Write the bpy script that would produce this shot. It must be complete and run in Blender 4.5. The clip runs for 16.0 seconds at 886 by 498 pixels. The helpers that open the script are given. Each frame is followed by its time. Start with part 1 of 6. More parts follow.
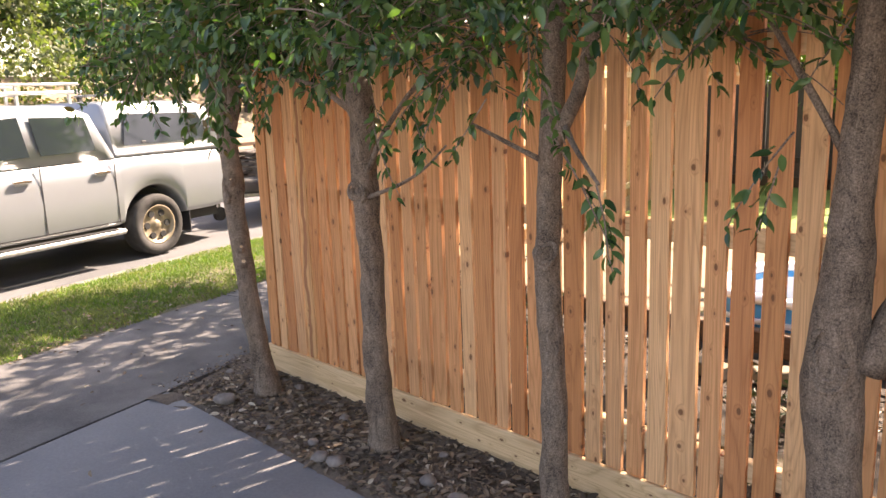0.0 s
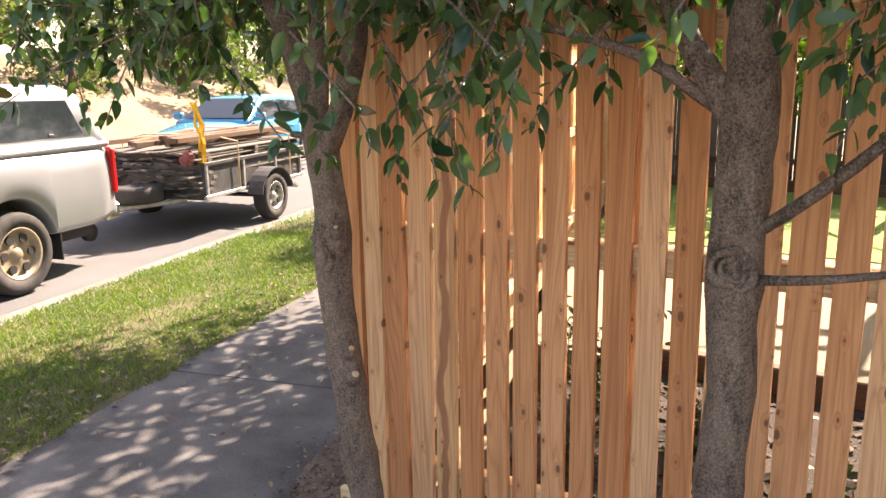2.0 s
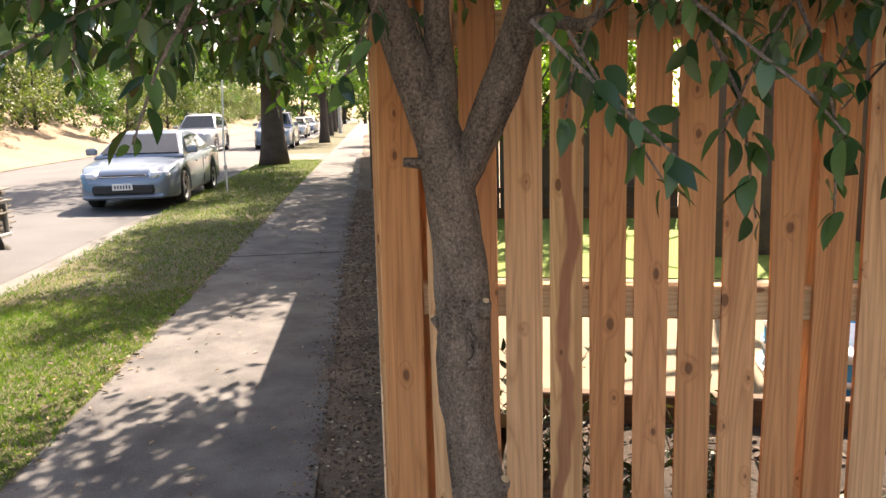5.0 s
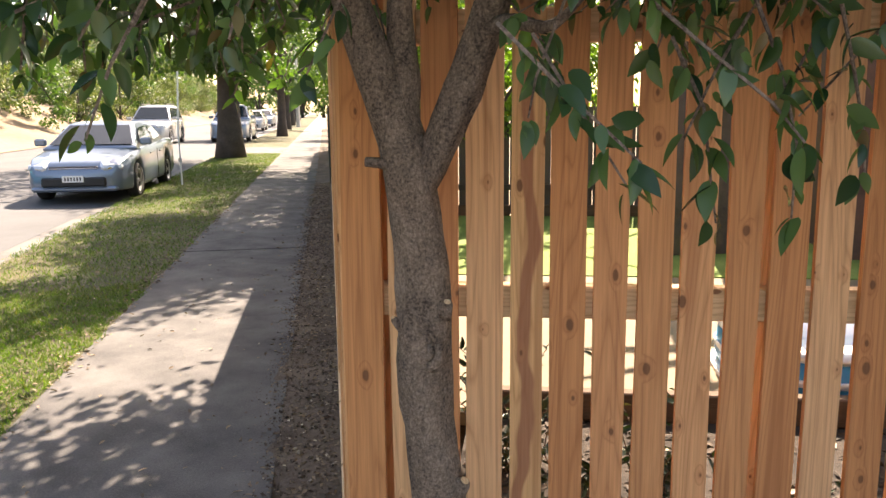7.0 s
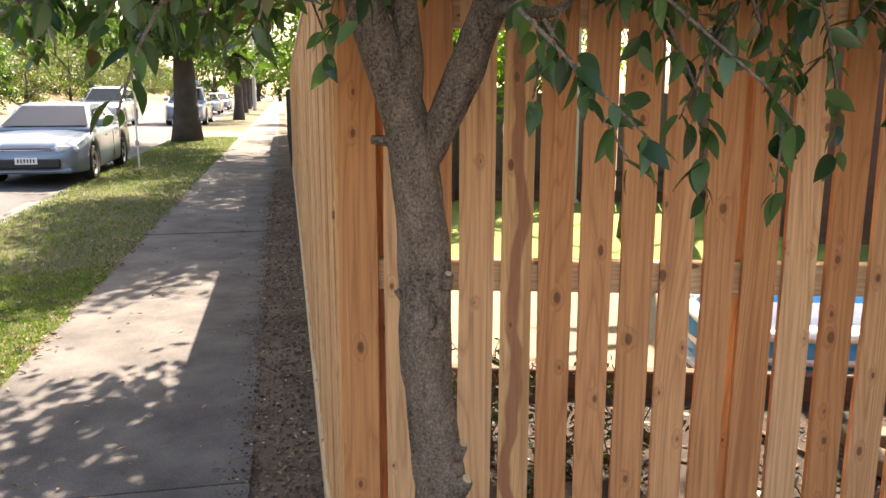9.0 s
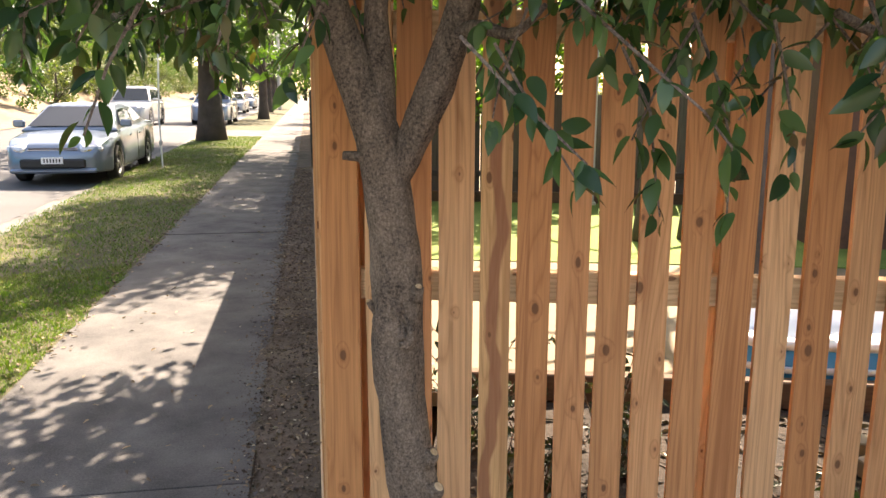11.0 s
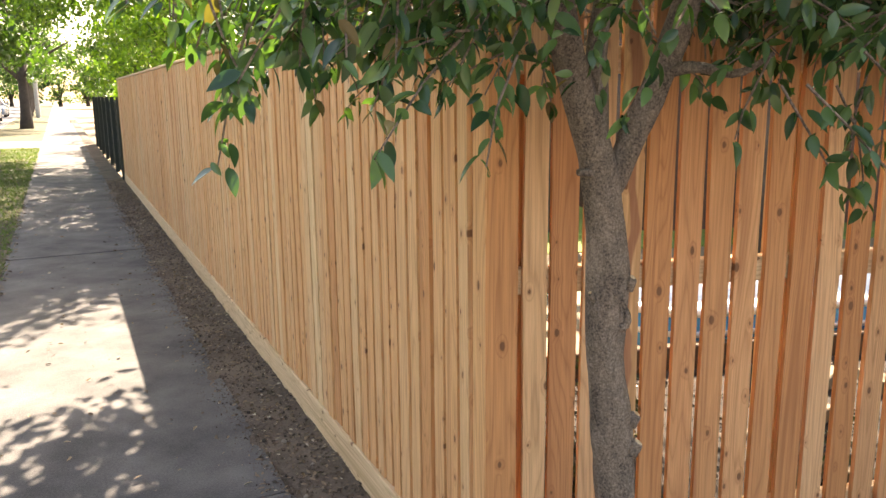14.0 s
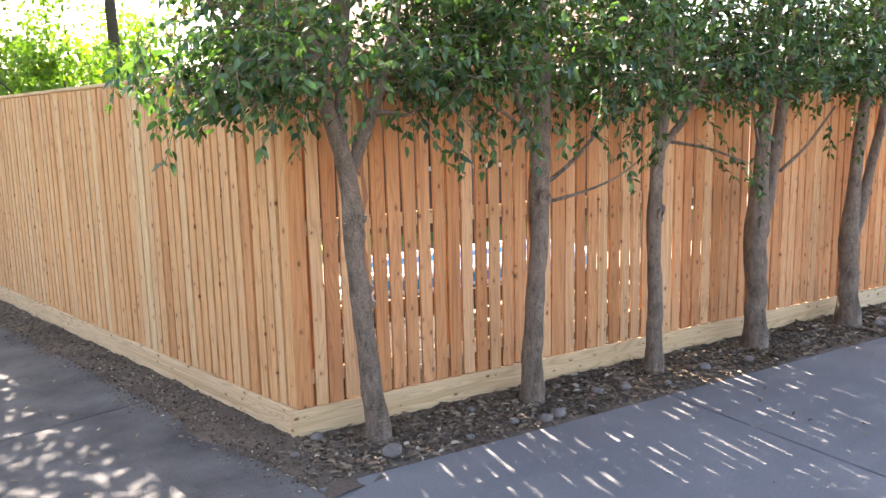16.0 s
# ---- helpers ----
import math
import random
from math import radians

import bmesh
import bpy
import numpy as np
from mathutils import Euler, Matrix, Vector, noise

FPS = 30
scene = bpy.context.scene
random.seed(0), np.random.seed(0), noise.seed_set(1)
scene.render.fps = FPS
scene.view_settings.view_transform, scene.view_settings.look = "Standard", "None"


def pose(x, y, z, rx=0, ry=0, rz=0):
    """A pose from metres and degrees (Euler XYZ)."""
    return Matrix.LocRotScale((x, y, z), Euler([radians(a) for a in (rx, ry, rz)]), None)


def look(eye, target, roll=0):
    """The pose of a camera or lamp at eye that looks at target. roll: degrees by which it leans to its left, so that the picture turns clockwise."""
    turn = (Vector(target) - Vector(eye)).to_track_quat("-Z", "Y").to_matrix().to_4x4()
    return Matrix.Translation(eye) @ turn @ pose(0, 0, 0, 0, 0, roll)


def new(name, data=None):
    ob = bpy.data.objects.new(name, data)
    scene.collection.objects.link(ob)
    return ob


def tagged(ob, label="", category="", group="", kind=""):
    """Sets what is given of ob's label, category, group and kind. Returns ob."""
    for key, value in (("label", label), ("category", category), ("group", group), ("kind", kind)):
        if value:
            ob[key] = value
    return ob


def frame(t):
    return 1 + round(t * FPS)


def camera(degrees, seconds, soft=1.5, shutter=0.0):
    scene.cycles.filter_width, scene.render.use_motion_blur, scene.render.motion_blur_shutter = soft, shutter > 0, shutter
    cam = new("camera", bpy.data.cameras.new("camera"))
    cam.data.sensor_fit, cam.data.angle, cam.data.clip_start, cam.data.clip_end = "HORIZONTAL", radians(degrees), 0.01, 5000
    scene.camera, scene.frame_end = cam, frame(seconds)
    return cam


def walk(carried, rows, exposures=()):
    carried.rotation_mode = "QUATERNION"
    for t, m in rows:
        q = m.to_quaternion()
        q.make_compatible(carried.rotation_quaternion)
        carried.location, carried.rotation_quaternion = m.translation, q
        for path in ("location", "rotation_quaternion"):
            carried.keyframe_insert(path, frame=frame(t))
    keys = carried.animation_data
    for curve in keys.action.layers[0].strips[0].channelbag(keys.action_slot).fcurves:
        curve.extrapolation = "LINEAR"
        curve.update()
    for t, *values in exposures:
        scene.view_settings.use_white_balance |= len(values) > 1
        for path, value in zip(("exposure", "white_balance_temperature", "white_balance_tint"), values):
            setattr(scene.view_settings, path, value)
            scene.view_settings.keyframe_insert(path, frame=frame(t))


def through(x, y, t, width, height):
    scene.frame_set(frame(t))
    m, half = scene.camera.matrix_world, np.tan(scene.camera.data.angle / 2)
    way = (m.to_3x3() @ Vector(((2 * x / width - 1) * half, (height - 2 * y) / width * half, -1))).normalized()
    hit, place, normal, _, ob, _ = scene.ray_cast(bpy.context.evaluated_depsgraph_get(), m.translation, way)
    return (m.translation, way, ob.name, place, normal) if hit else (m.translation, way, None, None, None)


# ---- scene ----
cam = camera(58.9, 16.0)
PATH = [
    (0, (4.0, -2.492, 1.636), (2.6, -1.12, 1.237), -2.0),
    (0.5, (3.415, -2.374, 1.613), (2.108, -0.924, 1.18), -2.0),
    (1, (2.846, -2.314, 1.605), (1.622, -0.796, 1.16), -1.5),
    (1.5, (2.278, -2.186, 1.606), (1.138, -0.602, 1.168), -1.1),
    (2, (1.706, -2.075, 1.621), (0.656, -0.427, 1.193), -0.9),
    (2.5, (1.156, -1.973, 1.632), (0.222, -0.253, 1.222), -1.3),
    (3, (0.808, -1.841, 1.578), (0.014, -0.047, 1.192), -1.4),
    (3.5, (0.593, -1.81, 1.552), (-0.04, 0.05, 1.18), -2.0),
    (4, (0.488, -1.813, 1.554), (-0.006, 0.092, 1.197), -2.0),
    (4.5, (0.432, -1.81, 1.555), (0.045, 0.122, 1.213), -1.8),
    (7, (0.419, -1.794, 1.564), (0.201, 0.162, 1.208), -0.6),
    (7.5, (0.359, -1.802, 1.561), (0.2, 0.158, 1.194), -0.3),
    (8, (0.32, -1.818, 1.553), (0.213, 0.143, 1.174), -0.2),
    (8.5, (0.274, -1.85, 1.549), (0.18, 0.11, 1.163), -0.1),
    (9, (0.342, -1.88, 1.556), (0.232, 0.079, 1.164), 0.1),
    (11.5, (0.451, -1.905, 1.593), (0.277, 0.047, 1.198), 0.1),
    (12, (0.323, -1.912, 1.594), (0.18, 0.042, 1.192), -0.2),
    (12.5, (0.129, -1.905, 1.616), (0.059, 0.051, 1.205), -0.8),
    (13, (-0.009, -1.818, 1.607), (0.034, 0.137, 1.191), -1.1),
    (13.5, (-0.221, -1.863, 1.612), (-0.027, 0.085, 1.201), -0.9),
    (14, (-0.541, -2.119, 1.655), (-0.163, -0.195, 1.262), -0.6),
    (14.5, (-0.745, -2.486, 1.648), (-0.181, -0.604, 1.272), -0.3),
    (15, (-1.003, -2.898, 1.651), (-0.27, -1.072, 1.291), 0.1),
    (15.5, (-1.213, -3.316, 1.689), (-0.316, -1.564, 1.332), -0.1),
    (16, (-1.338, -3.899, 1.655), (-0.344, -2.193, 1.334), -1.3),
]
EXPOSURES = [(0, 2.62, 8300, 24), (2, 2.52, 8300, 24), (3.5, 2.18, 8200, 21), (9, 2.40, 8300, 19), (12.5, 2.48, 8500, 18), (14, 2.72, 8600, 17), (15, 2.93, 7700, 15), (16, 3.06, 7300, 18)]
walk(cam, [(t, look(eye, target, roll)) for t, eye, target, roll in PATH], EXPOSURES)

# ---- light ----
SUN_EL, SUN_AZ = 46.0, 82.0          # degrees above the ground; degrees from +x towards +y
sun_way = Vector((math.cos(radians(SUN_EL)) * math.cos(radians(SUN_AZ)), math.cos(radians(SUN_EL)) * math.sin(radians(SUN_AZ)), math.sin(radians(SUN_EL))))
world = bpy.data.worlds.new("sky")
scene.world = world
world.use_nodes = True
wn = world.node_tree
sky = wn.nodes.new("ShaderNodeTexSky")
sky.sky_type = 'NISHITA'
sky.sun_disc = False
sky.sun_elevation = radians(SUN_EL)
sky.sun_rotation = radians(90.0 - SUN_AZ)
sky.dust_density = 2.0
bg = wn.nodes["Background"]
bg.inputs["Strength"].default_value = 0.10
wn.links.new(sky.outputs[0], bg.inputs["Color"])
sun_data = bpy.data.lights.new("sun", 'SUN')
sun_data.energy = 4.8
sun_data.angle = radians(0.45)
sun_data.color = (1.0, 0.95, 0.87)
sun = new("sun", sun_data)
sun.matrix_world = look((0, 0, 30), Vector((0, 0, 30)) - sun_way)

# ---- materials ----


def mat(name):
    m = bpy.data.materials.new(name)
    m.use_nodes = True
    nt = m.node_tree
    return m, nt, nt.nodes["Principled BSDF"]


def node(nt, kind, **values):
    n = nt.nodes.new(kind)
    for k, v in values.items():
        n.inputs[k].default_value = v
    return n


def ramp(nt, fac, stops):
    r = nt.nodes.new("ShaderNodeValToRGB")
    els = r.color_ramp.elements
    while len(els) < len(stops):
        els.new(0.5)
    for e, (p, c) in zip(els, stops):
        e.position = p
        e.color = (*c, 1) if len(c) == 3 else c
    nt.links.new(fac, r.inputs[0])
    return r.outputs[0]


def mixc(nt, fac, a, b, mode='MIX'):
    n = nt.nodes.new("ShaderNodeMix")
    n.data_type, n.blend_type = 'RGBA', mode
    if isinstance(fac, (int, float)):
        n.inputs[0].default_value = fac
    else:
        nt.links.new(fac, n.inputs[0])
    for slot, c in ((6, a), (7, b)):
        if isinstance(c, tuple):
            n.inputs[slot].default_value = (*c, 1)
        else:
            nt.links.new(c, n.inputs[slot])
    return n.outputs[2]


def math_node(nt, op, a, b=0.0):
    n = nt.nodes.new("ShaderNodeMath")
    n.operation = op
    for i, v in enumerate((a, b)):
        if isinstance(v, (int, float)):
            n.inputs[i].default_value = v
        else:
            nt.links.new(v, n.inputs[i])
    return n.outputs[0]


def coords(nt, kind="Object", scale=(1, 1, 1), shift_random=False):
    tc = nt.nodes.new("ShaderNodeTexCoord")
    mp = nt.nodes.new("ShaderNodeMapping")
    mp.inputs["Scale"].default_value = scale
    nt.links.new(tc.outputs[kind], mp.inputs["Vector"])
    if shift_random:
        oi = nt.nodes.new("ShaderNodeObjectInfo")
        cx = nt.nodes.new("ShaderNodeCombineXYZ")
        nt.links.new(math_node(nt, 'MULTIPLY', oi.outputs["Random"], 37.0), cx.inputs[0])
        nt.links.new(math_node(nt, 'MULTIPLY', oi.outputs["Random"], 91.0), cx.inputs[2])
        nt.links.new(cx.outputs[0], mp.inputs["Location"])
    return mp.outputs[0]


def noise_tex(nt, vec, scale, detail=4.0, rough=0.55, distortion=0.0):
    n = node(nt, "ShaderNodeTexNoise", Scale=scale, Detail=detail, Roughness=rough, Distortion=distortion)
    nt.links.new(vec, n.inputs["Vector"])
    return n.outputs[0]


def bump(nt, bsdf, height, strength=0.3, distance=0.01):
    b = node(nt, "ShaderNodeBump", Strength=strength, Distance=distance)
    nt.links.new(height, b.inputs["Height"])
    nt.links.new(b.outputs[0], bsdf.inputs["Normal"])


def wood(name, pale, mid, red, spread=1.0, knots=True, rough=0.75, streak=False):
    """Sawn timber with its grain along z: growth rings, heart streaks and knots, tone changing from piece to piece."""
    m, nt, p = mat(name)
    oi = nt.nodes.new("ShaderNodeObjectInfo")
    cream = tuple(min(0.85, x * k) for x, k in zip(pale, (1.06, 1.14, 1.22)))
    tone = ramp(nt, oi.outputs["Random"], [(0.0, cream), (0.18, pale), (0.5, mid), (0.72, tuple(0.5 * (x + y) for x, y in zip(pale, mid))), (0.88, mid), (1.0, tuple(0.45 * x + 0.55 * y for x, y in zip(mid, red)))])
    warp = noise_tex(nt, coords(nt, "Object", (14, 14, 0.9), True), 1.6, 5, 0.6, 1.4)
    fine = noise_tex(nt, coords(nt, "Object", (150, 150, 3.0), True), 1.0, 4, 0.7, 0.3)
    slow = noise_tex(nt, coords(nt, "Object", (9, 9, 0.55), True), 1.0, 1.5, 0.45, 0.25)
    c = mixc(nt, math_node(nt, 'MULTIPLY', warp, 0.55 * spread), tone, red)
    rings = math_node(nt, 'MULTIPLY', slow, 21.0)
    k = halo = some = None
    if knots:
        vo = nt.nodes.new("ShaderNodeTexVoronoi")
        vo.inputs["Scale"].default_value = 1.0
        vo.inputs["Randomness"].default_value = 1.0
        vo.voronoi_dimensions = '2D'
        kv = nt.nodes.new("ShaderNodeSeparateXYZ")
        nt.links.new(coords(nt, "Object", (17, 1, 9), True), kv.inputs[0])
        flat = nt.nodes.new("ShaderNodeCombineXYZ")
        nt.links.new(math_node(nt, 'ADD', kv.outputs[0], math_node(nt, 'MULTIPLY', warp, 0.25)), flat.inputs[0])
        nt.links.new(math_node(nt, 'ADD', kv.outputs[2], math_node(nt, 'MULTIPLY', fine, 0.05)), flat.inputs[1])
        nt.links.new(flat.outputs[0], vo.inputs["Vector"])
        sep = nt.nodes.new("ShaderNodeSeparateColor")
        nt.links.new(vo.outputs["Color"], sep.inputs[0])
        some = math_node(nt, 'GREATER_THAN', sep.outputs[0], 0.64)
        size = math_node(nt, 'MULTIPLY', sep.outputs[1], 0.13)
        inside = math_node(nt, 'SUBTRACT', math_node(nt, 'ADD', size, 0.025), vo.outputs["Distance"])
        k = math_node(nt, 'MULTIPLY', ramp(nt, inside, [(0.0, (0, 0, 0)), (0.04, (1, 1, 1))]), some)
        halo = math_node(nt, 'MULTIPLY', ramp(nt, math_node(nt, 'ADD', inside, 0.2), [(0.0, (0, 0, 0)), (0.22, (1, 1, 1))]), some)
        rings = math_node(nt, 'ADD', rings, math_node(nt, 'MULTIPLY', halo, 1.3))
    saw = math_node(nt, 'FRACT', math_node(nt, 'ADD', rings, math_node(nt, 'MULTIPLY', fine, 0.35)))
    late = ramp(nt, saw, [(0.0, (0.66, 0.55, 0.46)), (0.10, (0.86, 0.80, 0.74)), (0.45, (1.06, 1.05, 1.03)), (0.85, (0.97, 0.94, 0.90)), (1.0, (0.68, 0.57, 0.48))])
    c = mixc(nt, 0.62, c, late, 'MULTIPLY')
    grain = ramp(nt, fine, [(0.36, (0.70, 0.62, 0.55)), (0.60, (1.07, 1.05, 1.02))])
    c = mixc(nt, 0.55, c, grain, 'MULTIPLY')
    heart = ramp(nt, noise_tex(nt, coords(nt, "Object", (19, 19, 0.5), True), 1.0, 3, 0.5, 1.0), [(0.60, (0, 0, 0)), (0.66, (1, 1, 1))])
    c = mixc(nt, math_node(nt, 'MULTIPLY', heart, 0.55), c, tuple(x * 0.8 for x in red))
    if streak:
        # a band of dark heartwood that winds up the piece
        sx = nt.nodes.new("ShaderNodeSeparateXYZ")
        nt.links.new(coords(nt), sx.inputs[0])
        wave = noise_tex(nt, coords(nt, "Object", (0.01, 0.01, 3.1)), 1.0, 2, 0.5)
        off = math_node(nt, 'SUBTRACT', sx.outputs[0], math_node(nt, 'MULTIPLY', math_node(nt, 'SUBTRACT', wave, 0.52), 0.13))
        wide = math_node(nt, 'MULTIPLY', noise_tex(nt, coords(nt, "Object", (0.01, 0.01, 5.3)), 1.0, 2, 0.5), 0.036)
        band = ramp(nt, math_node(nt, 'DIVIDE', math_node(nt, 'ABSOLUTE', off), wide), [(0.62, (1, 1, 1)), (1.0, (0, 0, 0))])
        c = mixc(nt, math_node(nt, 'MULTIPLY', band, 0.8), c, mixc(nt, fine, (0.20, 0.062, 0.030), (0.40, 0.150, 0.075)))
    if knots:
        c = mixc(nt, math_node(nt, 'MULTIPLY', halo, 0.42), c, tuple(x * 0.85 for x in red))
        c = mixc(nt, math_node(nt, 'MULTIPLY', k, 0.88), c, mixc(nt, fine, (0.085, 0.034, 0.015), (0.24, 0.10, 0.042)))
    nt.links.new(c, p.inputs["Base Color"])
    p.inputs["Roughness"].default_value = rough
    bump(nt, p, math_node(nt, 'ADD', math_node(nt, 'MULTIPLY', fine, 0.7), math_node(nt, 'MULTIPLY', saw, 0.15)), 0.4, 0.002)
    return m


def speckled(name, dark, light, scale=30.0, rough=0.85, big=0.7, bump_at=0.25, space="Object", lo=0.3, hi=0.7):
    """A mineral or earthy surface: large blotches, then fine grain."""
    m, nt, p = mat(name)
    v = coords(nt, space)
    a = noise_tex(nt, v, big, 4, 0.6)
    b = noise_tex(nt, v, scale, 5, 0.7)
    c = ramp(nt, math_node(nt, 'ADD', math_node(nt, 'MULTIPLY', a, 0.6), math_node(nt, 'MULTIPLY', b, 0.4)), [(lo, dark), (hi, light)])
    nt.links.new(c, p.inputs["Base Color"])
    p.inputs["Roughness"].default_value = rough
    bump(nt, p, b, bump_at, 0.01)
    return m


def plain(name, colour, rough=0.5, metal=0.0, coat=0.0, vary=0.12, scale=6.0, spec=0.5):
    m, nt, p = mat(name)
    a = noise_tex(nt, coords(nt), scale, 4, 0.6)
    c = ramp(nt, a, [(0.3, tuple(x * (1 - vary) for x in colour)), (0.7, tuple(min(1, x * (1 + vary)) for x in colour))])
    nt.links.new(c, p.inputs["Base Color"])
    p.inputs["Roughness"].default_value = rough
    p.inputs["Metallic"].default_value = metal
    p.inputs["Coat Weight"].default_value = coat
    p.inputs["Coat Roughness"].default_value = 0.08
    p.inputs["Specular IOR Level"].default_value = spec
    return m


def leafy(name, dark, light, rough=0.35, through=0.35, dry=None):
    m, nt, p = mat(name)
    geo = nt.nodes.new("ShaderNodeNewGeometry")
    stops = [(0.0, dark), (0.75, light)]
    if dry:
        stops += [(0.955, light), (0.97, dry)]
    c = ramp(nt, geo.outputs["Random Per Island"], stops)
    n = noise_tex(nt, coords(nt), 1.3, 3, 0.5)
    c = mixc(nt, 0.5, c, ramp(nt, n, [(0.3, (0.7, 0.75, 0.8)), (0.7, (1.15, 1.1, 0.95))]), 'MULTIPLY')
    nt.links.new(c, p.inputs["Base Color"])
    p.inputs["Roughness"].default_value = rough
    tr = nt.nodes.new("ShaderNodeBsdfTranslucent")
    warm = mixc(nt, 1.0, c, (1.5, 1.9, 0.5), 'MULTIPLY')
    nt.links.new(warm, tr.inputs["Color"])
    mx = nt.nodes.new("ShaderNodeMixShader")
    mx.inputs[0].default_value = through
    nt.links.new(p.outputs[0], mx.inputs[1])
    nt.links.new(tr.outputs[0], mx.inputs[2])
    nt.links.new(mx.outputs[0], nt.nodes["Material Output"].inputs["Surface"])
    return m


def grass_material():
    """Blades in patches of fresh green and straw."""
    m = leafy("grass_blade", (0.035, 0.088, 0.012), (0.11, 0.175, 0.026), 0.6, 0.3, (0.25, 0.205, 0.09))
    nt = m.node_tree
    p = nt.nodes["Principled BSDF"]
    old = p.inputs["Base Color"].links[0].from_socket
    patch = ramp(nt, noise_tex(nt, coords(nt), 1.15, 4, 0.62, 0.4), [(0.46, (0, 0, 0)), (0.62, (1, 1, 1))])
    c = mixc(nt, math_node(nt, 'MULTIPLY', patch, 0.5), old, (0.25, 0.20, 0.08))
    nt.links.new(c, p.inputs["Base Color"])
    return m


def bark(name, dark, light):
    """Rough scaly bark: cracks between small plates, paler lenticels, smooth grey patches."""
    m, nt, p = mat(name)
    v = coords(nt, "Object", (30, 30, 11))
    a = noise_tex(nt, v, 1.0, 6, 0.7, 0.8)
    b = noise_tex(nt, coords(nt), 170, 5, 0.75)
    big = noise_tex(nt, coords(nt), 6.0, 3, 0.6)
    vo = nt.nodes.new("ShaderNodeTexVoronoi")
    vo.feature = 'DISTANCE_TO_EDGE'
    vo.inputs["Scale"].default_value = 1.0
    warped = nt.nodes.new("ShaderNodeVectorMath")
    warped.operation = 'ADD'
    wn = nt.nodes.new("ShaderNodeTexNoise")
    wn.inputs["Scale"].default_value = 60.0
    nt.links.new(coords(nt), wn.inputs["Vector"])
    nt.links.new(coords(nt, "Object", (210, 210, 80)), warped.inputs[0])
    nt.links.new(wn.outputs["Color"], warped.inputs[1])
    nt.links.new(warped.outputs[0], vo.inputs["Vector"])
    crack = ramp(nt, vo.outputs["Distance"], [(0.02, (0.0, 0.0, 0.0)), (0.22, (1, 1, 1))])
    h = math_node(nt, 'ADD', math_node(nt, 'MULTIPLY', a, 0.30), math_node(nt, 'ADD', math_node(nt, 'MULTIPLY', b, 0.52), math_node(nt, 'MULTIPLY', big, 0.18)))
    c = ramp(nt, h, [(0.40, dark), (0.50, tuple((x + y) / 2.0 for x, y in zip(dark, light))), (0.60, light)])
    c = mixc(nt, 0.2, c, crack, 'MULTIPLY')
    nt.links.new(c, p.inputs["Base Color"])
    p.inputs["Roughness"].default_value = 0.9
    bump(nt, p, math_node(nt, 'ADD', h, math_node(nt, 'MULTIPLY', crack, 0.10)), 0.9, 0.014)
    return m


PICKET = wood("picket_timber", (0.80, 0.465, 0.240), (0.75, 0.385, 0.180), (0.48, 0.175, 0.066))
PALE_PICKET = wood("pale_picket_timber", (0.80, 0.525, 0.295), (0.79, 0.475, 0.250), (0.60, 0.28, 0.125), 0.7)
RED_PICKET = wood("red_picket_timber", (0.70, 0.36, 0.165), (0.64, 0.30, 0.125), (0.42, 0.145, 0.052), 1.1)
HEART = wood("heartwood_picket_timber", (0.76, 0.47, 0.23), (0.74, 0.44, 0.21), (0.52, 0.23, 0.095), 0.7, streak=True)
# picket pine again, made paler to carry the light on the street side
FRONT_LIT_PINE = wood("front_lit_picket_timber", (0.84, 0.575, 0.315), (0.80, 0.475, 0.225), (0.54, 0.225, 0.085))
CORNER = wood("corner_timber", (0.68, 0.33, 0.14), (0.66, 0.31, 0.13), (0.46, 0.17, 0.06))
PALE = wood("pine", (0.76, 0.58, 0.37), (0.74, 0.55, 0.34), (0.60, 0.38, 0.19), 0.5)
OLDWOOD = wood("weathered_timber", (0.15, 0.14, 0.125), (0.10, 0.092, 0.083), (0.065, 0.055, 0.047), 0.7, False, 0.9)
SLEEPER = wood("sleeper", (0.14, 0.09, 0.06), (0.12, 0.075, 0.05), (0.08, 0.05, 0.03), 0.7, False, 0.9)
CONCRETE = speckled("path_concrete", (0.041, 0.040, 0.041), (0.142, 0.136, 0.131), 95, 0.9, 2.1, 0.45, "Object", 0.38, 0.64)
DRIVE = speckled("drive_concrete", (0.088, 0.089, 0.094), (0.20, 0.199, 0.20), 60, 0.8, 0.8, 0.2)
ASPHALT = speckled("asphalt", (0.046, 0.048, 0.052), (0.110, 0.112, 0.116), 45, 0.9, 0.5, 0.4)
GUTTER = speckled("gutter_concrete", (0.07, 0.067, 0.064), (0.18, 0.172, 0.16), 30, 0.9, 1.6, 0.3)
DIRT = speckled("dirt", (0.042, 0.031, 0.023), (0.20, 0.15, 0.11), 48, 0.98, 2.5, 1.0)
EARTH = speckled("dry_earth", (0.13, 0.095, 0.06), (0.27, 0.205, 0.135), 3.5, 0.98, 0.25, 0.5)
PATIO = speckled("patio", (0.135, 0.105, 0.068), (0.225, 0.18, 0.12), 40, 0.9, 0.7, 0.1)
TURF = speckled("turf", (0.022, 0.032, 0.010), (0.11, 0.09, 0.038), 46, 0.95, 1.6, 1.0)
BARK = bark("bark", (0.045, 0.031, 0.022), (0.41, 0.31, 0.235))
BIGBARK = speckled("dark_bark", (0.035, 0.028, 0.024), (0.10, 0.08, 0.068), 22, 0.95, 3.0, 0.9)
LEAF = leafy("glossy_leaf", (0.014, 0.046, 0.020), (0.094, 0.170, 0.062), 0.24, 0.25, (0.14, 0.10, 0.045))
